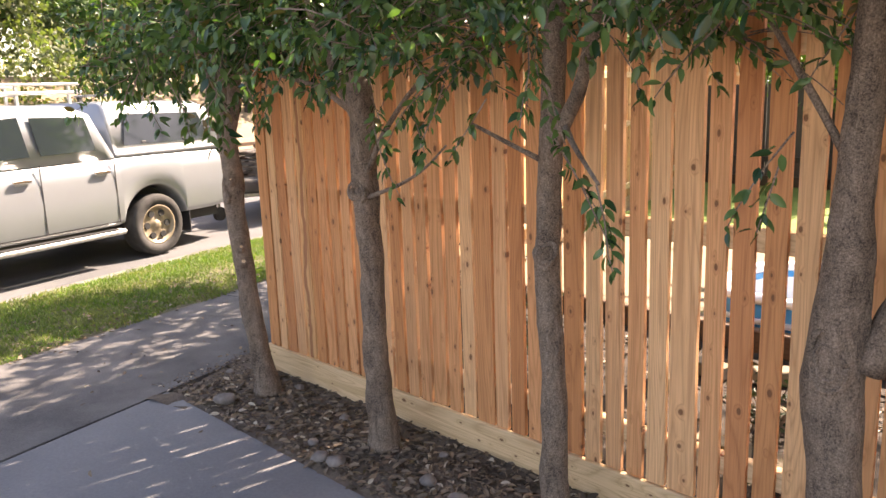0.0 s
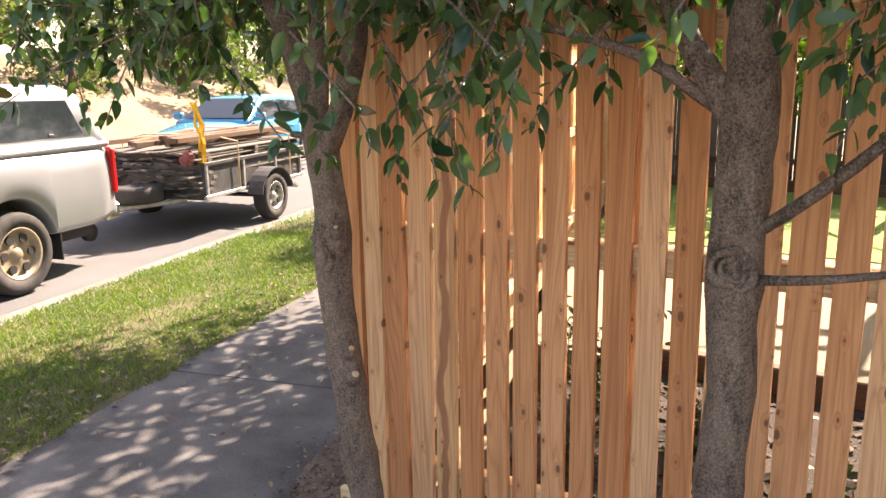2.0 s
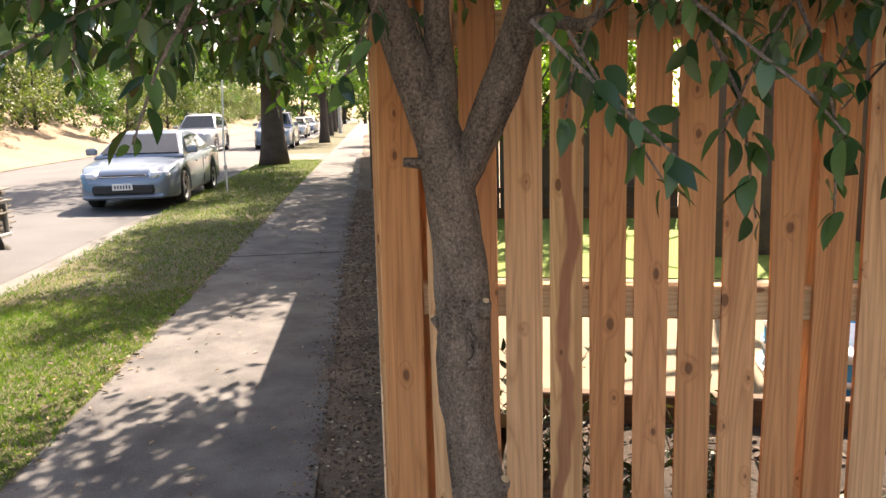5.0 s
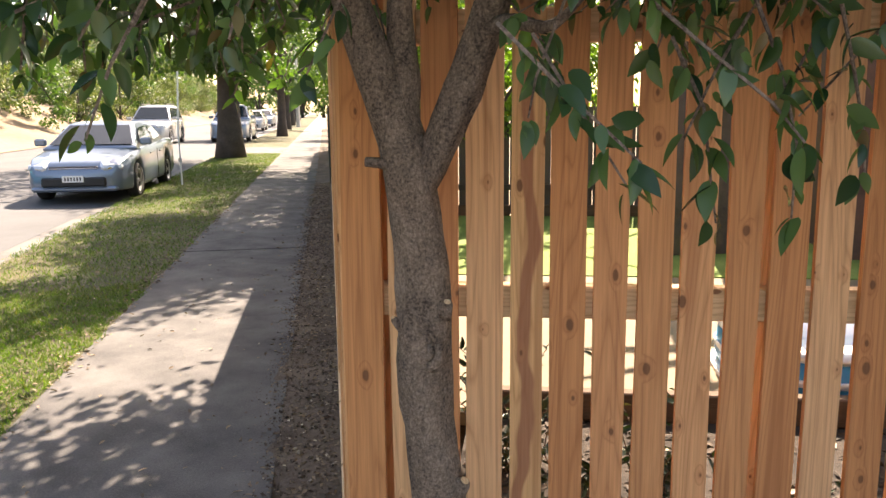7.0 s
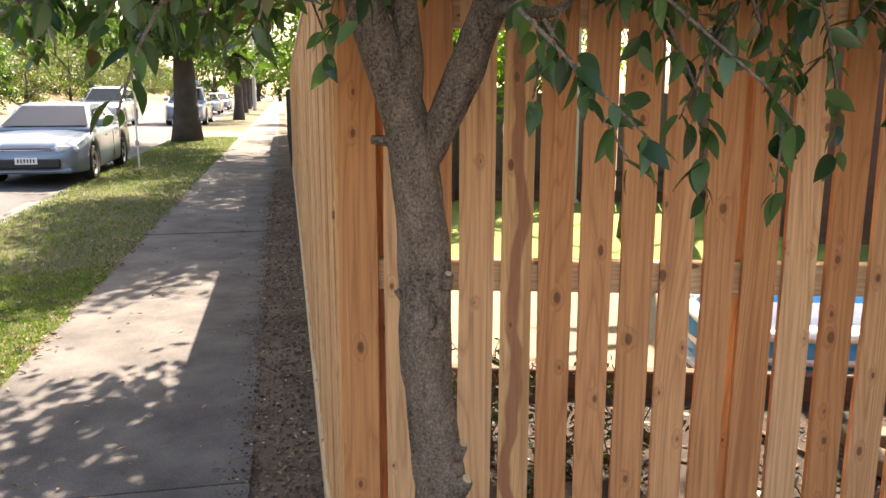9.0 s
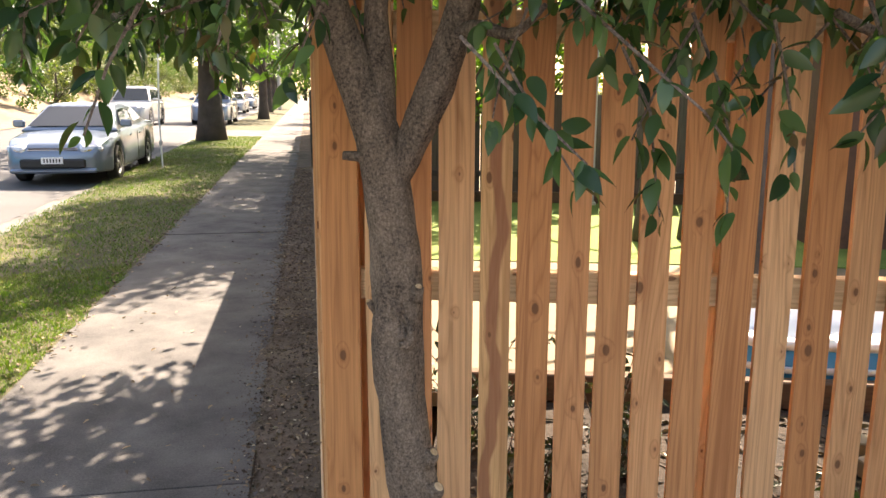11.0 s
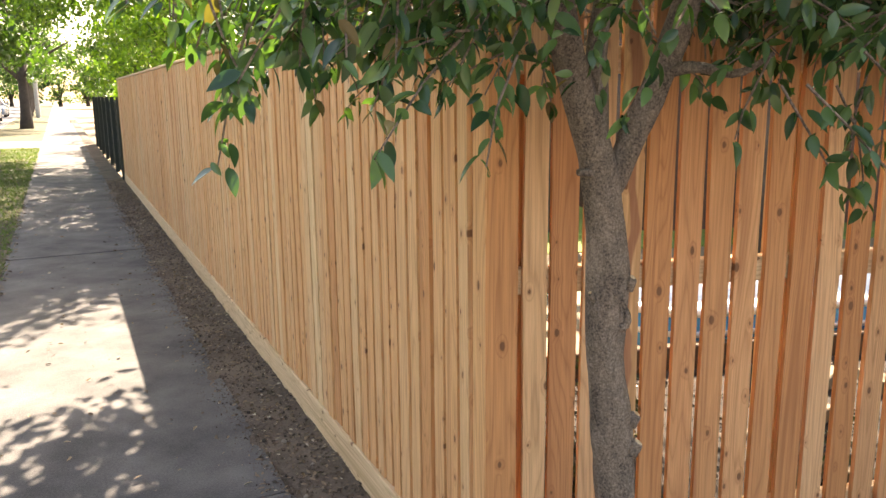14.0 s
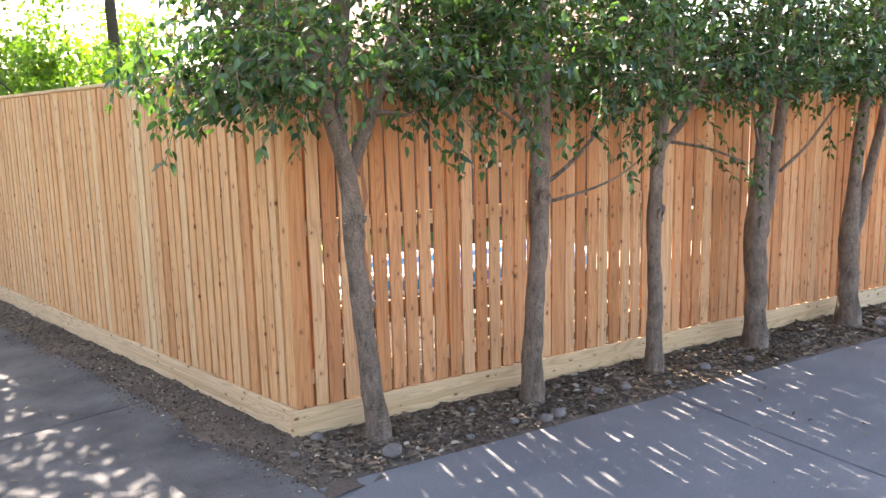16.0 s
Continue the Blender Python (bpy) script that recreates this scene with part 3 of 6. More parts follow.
gravel("gravel", 5000, lambda: (RNG.uniform(-0.1, 6.0), -0.06 - 0.60 * RNG.beta(1.2, 1.2)), "pebbles and clods of soil under the trees", 0.009)


def rock(x, y, r, label):
    bm = bmesh.new()
    bmesh.ops.create_icosphere(bm, subdivisions=2, radius=r)
    k = RNG.uniform(0, 50)
    for v in bm.verts:
        v.co *= 1 + 0.35 * noise.noise(v.co / r * 0.9 + Vector((k, 0, 0)))
        v.co.z *= 0.7
    ob = new("rock", mesh_of("rock", bm, ROCK, True))
    ob.matrix_world = pose(x, y, bed_z(x, y) + r * 0.35, 0, 0, RNG.uniform(0, 360))
    return tagged(ob, label, "rock", "stones in the garden bed")


for x, y, r in ((0.06, -0.12, 0.045), (0.29, -0.55, 0.07), (1.22, -0.60, 0.05), (1.32, -0.58, 0.055), (1.06, -0.52, 0.035), (-0.12, -0.28, 0.03), (1.75, -0.42, 0.045), (1.95, -0.45, 0.05), (0.75, -0.56, 0.03),
                (2.65, -0.45, 0.05), (3.0, -0.52, 0.045), (4.6, -0.45, 0.06), (4.75, -0.4, 0.05), (2.2, -0.56, 0.03), (0.42, -0.16, 0.035), (3.7, -0.45, 0.04), (0.95, -0.25, 0.035), (1.62, -0.2, 0.03), (2.45, -0.25, 0.035)):
    rock(x, y, r * 0.8, "rough grey-brown stone on the soil bed")

# ---- fences ----
TOP, PLINTH = 1.95, 0.15


def picket_mesh(seed, width, thick, tall, material):
    """One sawn picket standing on z = 0, with edges that are not quite straight."""
    rng = np.random.default_rng(seed)
    bm = bmesh.new()
    rings = []
    zs = [0, 0.004, tall * 0.3, tall * 0.55, tall * 0.8, tall - 0.004, tall]
    for i, z in enumerate(zs):
        inset = 0.0025 if i in (0, len(zs) - 1) else 0.0
        a, b = rng.normal(0, 0.0016, 2)
        bow = rng.normal(0, 0.0012)
        hw = width / 2 - inset
        rings.append([bm.verts.new(p) for p in ((-hw + a, -thick / 2 + inset + bow, z), (hw + b, -thick / 2 + inset + bow, z), (hw + b, thick / 2 - inset + bow, z), (-hw + a, thick / 2 - inset + bow, z))])
    for r, s in zip(rings, rings[1:]):
        for k in range(4):
            bm.faces.new((r[k], r[(k + 1) % 4], s[(k + 1) % 4], s[k]))
    bm.faces.new(list(reversed(rings[0])))
    bm.faces.new(rings[-1])
    return mesh_of("picket", bm, material)


PICKETS = [picket_mesh(i, 0.0735, 0.019, TOP - PLINTH - 0.02, (PICKET, PICKET, PALE_PICKET, PICKET, RED_PICKET)[i % 5]) for i in range(20)]
HEART_PICKET = picket_mesh(77, 0.0735, 0.019, TOP - PLINTH - 0.02, HEART)
FRONT_PICKETS = [picket_mesh(40 + i, 0.0735, 0.019, TOP - PLINTH - 0.02, FRONT_LIT_PINE) for i in range(12)]


def fence(label, length, at, pitches, start, sign):
    """Pickets on rails; the fence runs from its corner along sign * x, and is seen from its -y side."""
    f = thing("paling_fence", label, "fence", at)

    def span(name, a, b, y0, y1, z0, z1, material, bevel, text=""):
        p, q = sorted((sign * a, sign * b))
        c = (p + q) / 2
        part(name, box(p - c, q - c, y0, y1, z0, z1, bevel), material, f, text, at=pose(c, 0, 0))

    def span_board(name, a, b, y0, y1, z0, z1, text=""):
        # lying timber: its grain runs along the board, so it is built upright and turned
        p, q = sorted((sign * a, sign * b))
        h = (z1 - z0) / 2
        part(name, box(-h, h, y0, y1, p, q, 0.004), PALE, f, text, at=pose(0, 0, (z0 + z1) / 2, 0, 90, 0))

    back = 0.0 if sign > 0 else 0.021          # the front fence is lapped: a second layer closes its gaps
    for z0, z1 in ((0.27, 0.345), (1.082, 1.158), (1.70, 1.775)):
        span_board("rail", 0.0, length, -0.027 + back, 0.018 + back, z0, z1)
    x = 0.25 if sign < 0 else 0.98
    while x < length:
        span("post", x - 0.045, x + 0.045, 0.019 + back, 0.109 + back, -0.05, TOP - 0.06, PALE, 0.004)
        x += 2.4
    x = -0.05 if sign > 0 else -0.02
    while x < length:
        e = min(x + 4.8, length)
        span_board("plinth", x, e - 0.003, -0.056, -0.028, -0.06, PLINTH, "pale new pine plinth board")
        x = e
    x, i = start, 0
    while x < length - 0.04:
        step = pitches[i] if i < len(pitches) else 0.0935 + RNG.normal(0, 0.004)
        gap = 0.0205 + RNG.normal(0, 0.0025) if sign > 0 else 0.0205 + RNG.normal(0, 0.003)
        if sign > 0 and i in (26, 16):
            gap = 0.006
        elif sign > 0 and 19 <= i <= 31:
            gap += 0.004
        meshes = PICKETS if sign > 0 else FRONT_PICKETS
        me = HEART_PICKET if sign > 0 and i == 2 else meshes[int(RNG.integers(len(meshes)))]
        o = part("picket", me, PICKET, f, "picket with a winding red heartwood streak" if me is HEART_PICKET else "")
        o.matrix_basis = pose(sign * (x + step / 2), -0.0365 + RNG.normal(0, 0.0012 if sign > 0 else 0.002), PLINTH + 0.004 + RNG.normal(0, 0.002), 0, RNG.normal(0, 0.10), 0 if RNG.random() < 0.5 or i == 2 else 180) @ Matrix.Diagonal(((step - gap) / 0.0735, 1, 1, 1))
        if sign < 0:
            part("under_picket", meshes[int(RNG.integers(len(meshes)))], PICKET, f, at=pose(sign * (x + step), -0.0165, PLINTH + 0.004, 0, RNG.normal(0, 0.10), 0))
        x += step
        i += 1
    return f


# the widths from gap to gap along the side fence: set by hand and not quite even
side_fence = fence("new pine paling fence with knotty pickets beside driveway", 11.0, Matrix(), [
    0.100, 0.102, 0.092, 0.098, 0.092, 0.098, 0.092, 0.094, 0.097, 0.094, 0.097, 0.095, 0.090, 0.098, 0.095, 0.096, 0.104, 0.089, 0.092, 0.093, 0.098, 0.103, 0.090, 0.097, 0.090, 0.093, 0.108, 0.099, 0.100, 0.101, 0.098, 0.097, 0.090,
    0.103, 0.094, 0.093, 0.093, 0.093, 0.103, 0.090, 0.091, 0.093], 0.166, 1)
part("corner_post", box(-0.028, 0.150, 0.019, 0.109, -0.05, TOP - 0.06, 0.004), CORNER, side_fence, "brown corner post")
part("corner_board", picket_mesh(31, 0.091, 0.019, TOP - PLINTH - 0.01, CORNER), CORNER, side_fence, "reddish corner board", at=pose(0.033, -0.038, PLINTH + 0.002))
part("picket", picket_mesh(32, 0.070, 0.019, TOP - PLINTH - 0.02, PALE_PICKET), PALE_PICKET, side_fence, "pale wide picket", at=pose(0.1325, -0.0365, PLINTH + 0.002))
front_fence = fence("new pine paling fence with capping along the footpath", 14.7, pose(0.015, 0.0, 0, 0, 0, SLANT - 0.2 - 90), [0.0915, 0.083, 0.093, 0.094, 0.097, 0.093, 0.099, 0.088, 0.078, 0.083, 0.088, 0.087, 0.098, 0.089, 0.100, 0.098], -0.046, -1)
part("capping", box(-0.055, 0.03, -0.012, 0.012, -14.7, -0.02, 0.003), PALE, front_fence, "pale pine capping board", at=pose(0, 0, TOP + 0.005, 0, 90, 0) @ pose(0, 0, 0, 0, 0, 90))

# ---- trees along the driveway ----


def limb(parent, points, n=10, sides=8, wobble=0.25, name="limb", material=None):
    q = smooth_line(points, n)
    bm = bmesh.new()
    add_tube(bm, [tuple(r[:3]) for r in q], [r[3] for r in q], sides, wobble)
    bmesh.ops.recalc_face_normals(bm, faces=bm.faces)
    return part(name, bm, material or BARK, parent, smooth=True)


def sprays(roots, ways, lengths, per, size):
    """Leaves set alternately along drooping twigs: places, directions, sizes, and the twigs' own lines."""
    at, way, sz, lines = [], [], [], []
    for r, w, l in zip(roots, ways, lengths):
        p, d = np.array(r, float), np.array(w, float)
        d /= np.linalg.norm(d)
        line = [p.copy()]
        steps = max(3, int(l / 0.05))
        for k in range(steps):
            d = d + np.array((RNG.normal(0, 0.10), RNG.normal(0, 0.10), -0.10 + RNG.normal(0, 0.06)))
            d /= np.linalg.norm(d)
            p = p + d * (l / steps)
            line.append(p.copy())
            for _ in range(per):
                side = RNG.normal(0, 1, 3)
                side -= side @ d * d
                side /= np.linalg.norm(side)
                g = 0.85 * side + 0.5 * d + np.array((0, 0, -0.42 + RNG.normal(0, 0.25)))
                at.append(p + RNG.normal(0, 0.008, 3))
                way.append(g)
                sz.append(size * RNG.uniform(0.55, 1.25))
        lines.append(line)
    return np.array(at), np.array(way), np.array(sz), lines


def twig_mesh(lines, r=0.0022):
    bm = bmesh.new()
    for l in lines:
        q = l[::2] + [l[-1]] if len(l) % 2 == 0 else l[::2]
        n = len(q)
        add_tube(bm, [tuple(a) for a in q], [r * (1.6 - k / n) for k in range(n)], 3, 0, False)
    return mesh_of("twigs", bm, BARK)


def driveway_tree(x, y, stems, label, crown_low, count, extra=(), drops=(), scars=(), knobs=(), fine=False):
    """A slim tree: stems are lists of (x, y, z, radius); a leafy crown hangs from their tops."""
    t = thing("tree", label, "tree", pose(x, y, 0), "row of trees along the driveway fence")
    for i, s in enumerate(stems):
        pts = [(a - x, b - y, c, r) for a, b, c, r in s]
        if i == 0:
            pts = [(pts[0][0], pts[0][1], -0.05, pts[0][3] * 1.5), (pts[0][0], pts[0][1], 0.05, pts[0][3] * 1.15)] + pts[1:]
        limb(t, pts, 60, 18, 0.2, "trunk" if i == 0 else "limb")
    for a, b, c, r in scars:
        bm = bmesh.new()
        ang = RNG.uniform(0, 6)
        for w, q, d in ((r, 0.011, 0.006), (r * 0.6, 0.008, 0.004)):
            ring = []
            for k in range(26):
                g = 6.2832 * k / 26
                e = 1 + 0.22 * math.sin(2 * g + ang) + 0.12 * math.sin(3 * g - ang)
                ring.append((w * e * math.cos(g), d + 0.7 * abs(w * math.cos(g)) ** 1.5, 1.4 * w * e * math.sin(g)))
            add_tube(bm, ring + ring[:1], [q * (0.55 + 0.6 * math.sin(0.37 * k + ang) ** 2) for k in range(27)], 8, 0.25)
        part("bark_scar", bm, BARK, t, "swollen bark ring round an old cut", True, at=pose(a - x, b - y, c, 0, 0, RNG.uniform(-25, 25)))
    for a, b, c, r in knobs:
        # pruned side shoot: a collar of bark round a pale cut face
        out = Vector((a - 0.235, b + 0.345, 0.1)).normalized()
        p = Vector((a - x, b - y, c))
        collar = part("pruned_knob", tube([tuple(p - out * 0.03), tuple(p - out * 0.008), tuple(p), tuple(p + out * 0.003)], [r * 1.7, r * 1.35, r * 1.15, r * 0.8], 12, 0.2), BARK, t, smooth=True)
        part("cut_face", tube([tuple(p), tuple(p + out * 0.005)], [r * 0.7, r * 0.66], 10), PALE, collar, "pale round cut")
    for s in extra:
        limb(t, [(a - x, b - y, c, r) for a, b, c, r in s], 12, 6, 0.2, "branch")
    roots, ways, lens = [], [], []
    for _ in range(int(count * 3.8)):
        a = RNG.uniform(0, 6.283)
        rad = math.sqrt(RNG.random())
        ox, oy = 0.72 * rad * math.cos(a), 0.74 * rad * math.sin(a) - 0.08
        # the crown hangs lowest round its edge and is deepest over the trunk
        oz = crown_low + 0.05 + 0.16 * noise.noise(Vector(((ox + x) * 2.2, oy * 2.2, 3.0))) + (RNG.random() ** 1.7) * (1.9 - 0.5 * rad)
        roots.append((ox, oy, oz))
        ways.append((math.cos(a) * 0.8 + RNG.normal(0, 0.35), math.sin(a) * 0.8 + RNG.normal(0, 0.35), 0.15 + RNG.normal(0, 0.3)))
        lens.append(RNG.uniform(0.2, 0.42))
    for ox, oy, oz, dx, dy, l in drops:
        roots.append((ox - x, oy - y, oz))
        ways.append((dx, dy, -0.35))
        lens.append(l)
    at, way, sz, lines = sprays(roots, ways, lens, 3, 0.052)
    ok = (at[:, 1] + y > -0.93) & ((at[:, 1] + y < -0.10) | (at[:, 2] > 2.02) | (at[:, 0] + x < -0.12))
    part("crown", leaves_mesh("crown", at[ok], way[ok], sz[ok], LEAF, None, LEAF_FINE if fine else LEAF_SHAPE, LEAF_FINE_FACES if fine else LEAF_FACES, True), LEAF, t, "glossy dark green drooping leaves")
    tagged(part("twig", twig_mesh([l for l in lines if l[-1][1] + y > -0.93]), BARK, t), kind="stuff")
    return t


driveway_tree(0.332, -0.310, [[(0.332, -0.310, 0, 0.058), (0.302, -0.322, 0.28, 0.054), (0.268, -0.338, 0.58, 0.053), (0.248, -0.345, 0.80, 0.054), (0.225, -0.345, 0.97, 0.049), (0.218, -0.345, 1.06, 0.051), (0.216, -0.345, 1.15, 0.056), (0.220, -0.345, 1.23, 0.055), (0.211, -0.345, 1.32, 0.048), (0.200, -0.345, 1.42, 0.050), (0.176, -0.345, 1.53, 0.046), (0.140, -0.345, 1.63, 0.041), (0.105, -0.35, 1.72, 0.037), (0.02, -0.42, 2.05, 0.030), (-0.06, -0.52, 2.6, 0.02)],
                            [(0.205, -0.345, 1.40, 0.034), (0.245, -0.345, 1.48, 0.034), (0.30, -0.345, 1.60, 0.036), (0.345, -0.36, 1.72, 0.034), (0.42, -0.44, 2.05, 0.026), (0.5, -0.5, 2.6, 0.012)],
                            [(0.18, -0.345, 1.50, 0.034), (0.188, -0.335, 1.62, 0.028), (0.18, -0.33, 1.74, 0.024), (0.22, -0.35, 2.1, 0.02), (0.25, -0.4, 2.7, 0.012)]],
              "slim grey-barked tree with scarred trunk at the fence corner", 1.785, 250, fine=True, scars=((0.216, -0.398, 1.13, 0.031), (0.232, -0.396, 1.125, 0.017)), knobs=((0.297, -0.375, 0.845, 0.013), (0.306, -0.372, 0.765, 0.016), (0.268, -0.385, 1.205, 0.010), (0.166, -0.375, 1.17, 0.006)),
              extra=[[(0.18, -0.365, 1.455, 0.014), (0.15, -0.38, 1.465, 0.011), (0.122, -0.39, 1.468, 0.009)], [(0.33, -0.355, 1.69, 0.02), (0.38, -0.42, 1.71, 0.014), (0.45, -0.5, 1.68, 0.009), (0.5, -0.55, 1.73, 0.005)]],
              drops=[(RNG.uniform(0.35, 1.05), RNG.uniform(-0.85, -0.45), RNG.uniform(1.66, 1.86), RNG.normal(0, 0.4), RNG.normal(0, 0.3), RNG.uniform(0.14, 0.26)) for _ in range(9)] + [(RNG.uniform(-0.82, 0.1), RNG.uniform(-0.8, -0.05), RNG.uniform(1.80, 2.02), RNG.normal(-0.1, 0.2), RNG.normal(0, 0.2), 0.2) for _ in range(58)] + [(0.42, -0.7, 1.66, 0.3, 0, 0.24), (0.52, -0.8, 1.72, 0.4, -0.1, 0.3), (0.70, -0.72, 1.70, 0.3, 0.1, 0.32), (0.6, -0.9, 1.76, 0.2, -0.2, 0.28), (0.85, -0.6, 1.7, 0.2, 0.1, 0.25),
                     (-0.12, -0.7, 1.72, -0.3, -0.1, 0.22), (-0.5, -0.75, 1.85, -0.4, 0, 0.25), (-0.6, -0.6, 1.78, -0.2, 0.1, 0.3), (0.15, -0.95, 1.74, 0.1, -0.1, 0.18), (0.35, -0.95, 1.74, 0.1, -0.1, 0.24), (0.75, -0.95, 1.76, 0.2, -0.1, 0.28), (0.9, -0.8, 1.72, 0.2, -0.1, 0.3), (0.62, -0.6, 1.66, 0.2, 0, 0.28)])
driveway_tree(1.335, -0.315, [[(1.335, -0.315, 0, 0.060), (1.335, -0.33, 0.42, 0.056), (1.36, -0.35, 0.9, 0.053), (1.355, -0.36, 1.24, 0.058), (1.37, -0.36, 1.55, 0.055), (1.36, -0.4, 1.9, 0.042), (1.32, -0.45, 2.7, 0.02)],
                            [(1.35, -0.36, 1.5, 0.03), (1.22, -0.38, 1.72, 0.026), (1.1, -0.42, 2.05, 0.02), (0.95, -0.45, 2.6, 0.01)]],
              "slim grey tree with two thin bare side branches", 1.79, 200, fine=True, scars=((1.365, -0.420, 1.22, 0.034),),
              extra=[[(1.39, -0.37, 1.19, 0.013), (1.54, -0.45, 1.225, 0.010), (1.70, -0.48, 1.27, 0.008), (1.88, -0.50, 1.34, 0.006), (2.02, -0.52, 1.44, 0.004)], [(1.39, -0.37, 1.29, 0.015), (1.57, -0.45, 1.44, 0.012), (1.71, -0.45, 1.59, 0.011), (1.90, -0.45, 1.72, 0.008), (2.12, -0.45, 1.82, 0.005)],
                     [(1.30, -0.36, 1.55, 0.016), (1.15, -0.4, 1.66, 0.012), (0.98, -0.5, 1.72, 0.008)]],
              drops=[(1.6, -0.5, 1.62, 0.3, -0.1, 0.25), (1.72, -0.6, 1.52, 0.3, -0.1, 0.3), (1.85, -0.55, 1.6, 0.3, 0, 0.25), (1.15, -0.6, 1.72, -0.3, -0.1, 0.25), (1.0, -0.75, 1.75, 0, -0.2, 0.25), (0.95, -0.55, 1.7, -0.2, 0, 0.2)])
driveway_tree(2.36, -0.31, [[(2.33, -0.31, 0, 0.050), (2.33, -0.31, 0.6, 0.045), (2.30, -0.31, 1.0, 0.045), (2.32, -0.31, 1.35, 0.043), (2.36, -0.33, 1.8, 0.040), (2.34, -0.4, 2.7, 0.018)],
                            [(2.35, -0.31, 1.45, 0.026), (2.48, -0.36, 1.62, 0.022), (2.6, -0.42, 1.9, 0.018), (2.7, -0.45, 2.6, 0.01)]],
              "slim straight grey tree in the soil bed", 1.74, 205, scars=((2.33, -0.358, 1.05, 0.032),),
              extra=[[(2.34, -0.31, 1.36, 0.012), (2.22, -0.4, 1.44, 0.010), (2.12, -0.5, 1.52, 0.006)], [(2.40, -0.33, 1.5, 0.012), (2.55, -0.5, 1.46, 0.009), (2.75, -0.65, 1.36, 0.005)]],
              drops=[(2.45, -0.5, 1.52, 0.4, -0.2, 0.35), (2.6, -0.62, 1.45, 0.4, -0.1, 0.35), (2.75, -0.66, 1.36, 0.2, 0, 0.25), (2.2, -0.5, 1.6, -0.3, -0.1, 0.25), (2.05, -0.55, 1.65, -0.2, -0.1, 0.25), (2.5, -0.55, 1.62, 0.2, -0.1, 0.2)])
driveway_tree(3.33, -0.31, [[(3.33, -0.31, 0, 0.07), (3.31, -0.31, 0.5, 0.072), (3.29, -0.31, 0.85, 0.082), (3.30, -0.31, 1.02, 0.07), (3.31, -0.31, 1.3, 0.05), (3.33, -0.32, 1.7, 0.044), (3.36, -0.4, 2.8, 0.02)],
                            [(3.36, -0.29, 0.86, 0.05), (3.46, -0.27, 1.1, 0.045), (3.52, -0.27, 1.4, 0.042), (3.58, -0.28, 1.9, 0.034), (3.7, -0.35, 2.7, 0.014)]],
              "thick knotted grey tree with twin fused stems", 1.80, 210, scars=((3.29, -0.388, 0.88, 0.05),),
              extra=[[(3.30, -0.31, 1.4, 0.014), (3.22, -0.33, 1.55, 0.012), (3.1, -0.38, 1.78, 0.009)], [(3.56, -0.28, 1.25, 0.014), (3.75, -0.35, 1.42, 0.011), (3.95, -0.42, 1.7, 0.008)]],
              drops=[(3.05, -0.55, 1.78, -0.3, -0.1, 0.25), (3.75, -0.5, 1.6, 0.3, 0, 0.25), (3.2, -0.45, 1.5, -0.2, -0.1, 0.3), (3.15, -0.4, 1.42, -0.1, 0, 0.2)])
driveway_tree(4.43, -0.31, [[(4.43, -0.31, 0, 0.078), (4.40, -0.31, 0.4, 0.07), (4.38, -0.31, 0.7, 0.072), (4.40, -0.31, 1.0, 0.05), (4.41, -0.31, 1.27, 0.046), (4.46, -0.32, 1.7, 0.04), (4.5, -0.4, 2.7, 0.018)],
                            [(4.42, -0.31, 0.68, 0.045), (4.53, -0.29, 0.82, 0.042), (4.6, -0.29, 1.1, 0.038), (4.70, -0.3, 1.48, 0.034), (4.8, -0.4, 2.5, 0.015)]],
              "forked grey tree in the soil bed", 1.78, 205, drops=[(4.2, -0.5, 1.7, -0.3, 0, 0.3), (4.1, -0.55, 1.6, -0.2, -0.1, 0.3)])
driveway_tree(5.55, -0.31, [[(5.55, -0.31, 0, 0.07), (5.53, -0.31, 0.8, 0.06), (5.56, -0.31, 1.6, 0.05), (5.56, -0.4, 2.7, 0.02)]], "slim grey tree further up the driveway", 1.78, 150)
driveway_tree(6.7, -0.31, [[(6.7, -0.31, 0, 0.07), (6.68, -0.31, 0.8, 0.06), (6.71, -0.31, 1.6, 0.05), (6.7, -0.4, 2.7, 0.02)]], "slim grey tree at the driveway's far end", 1.78, 130)


# ---- larger trees and bushes ----


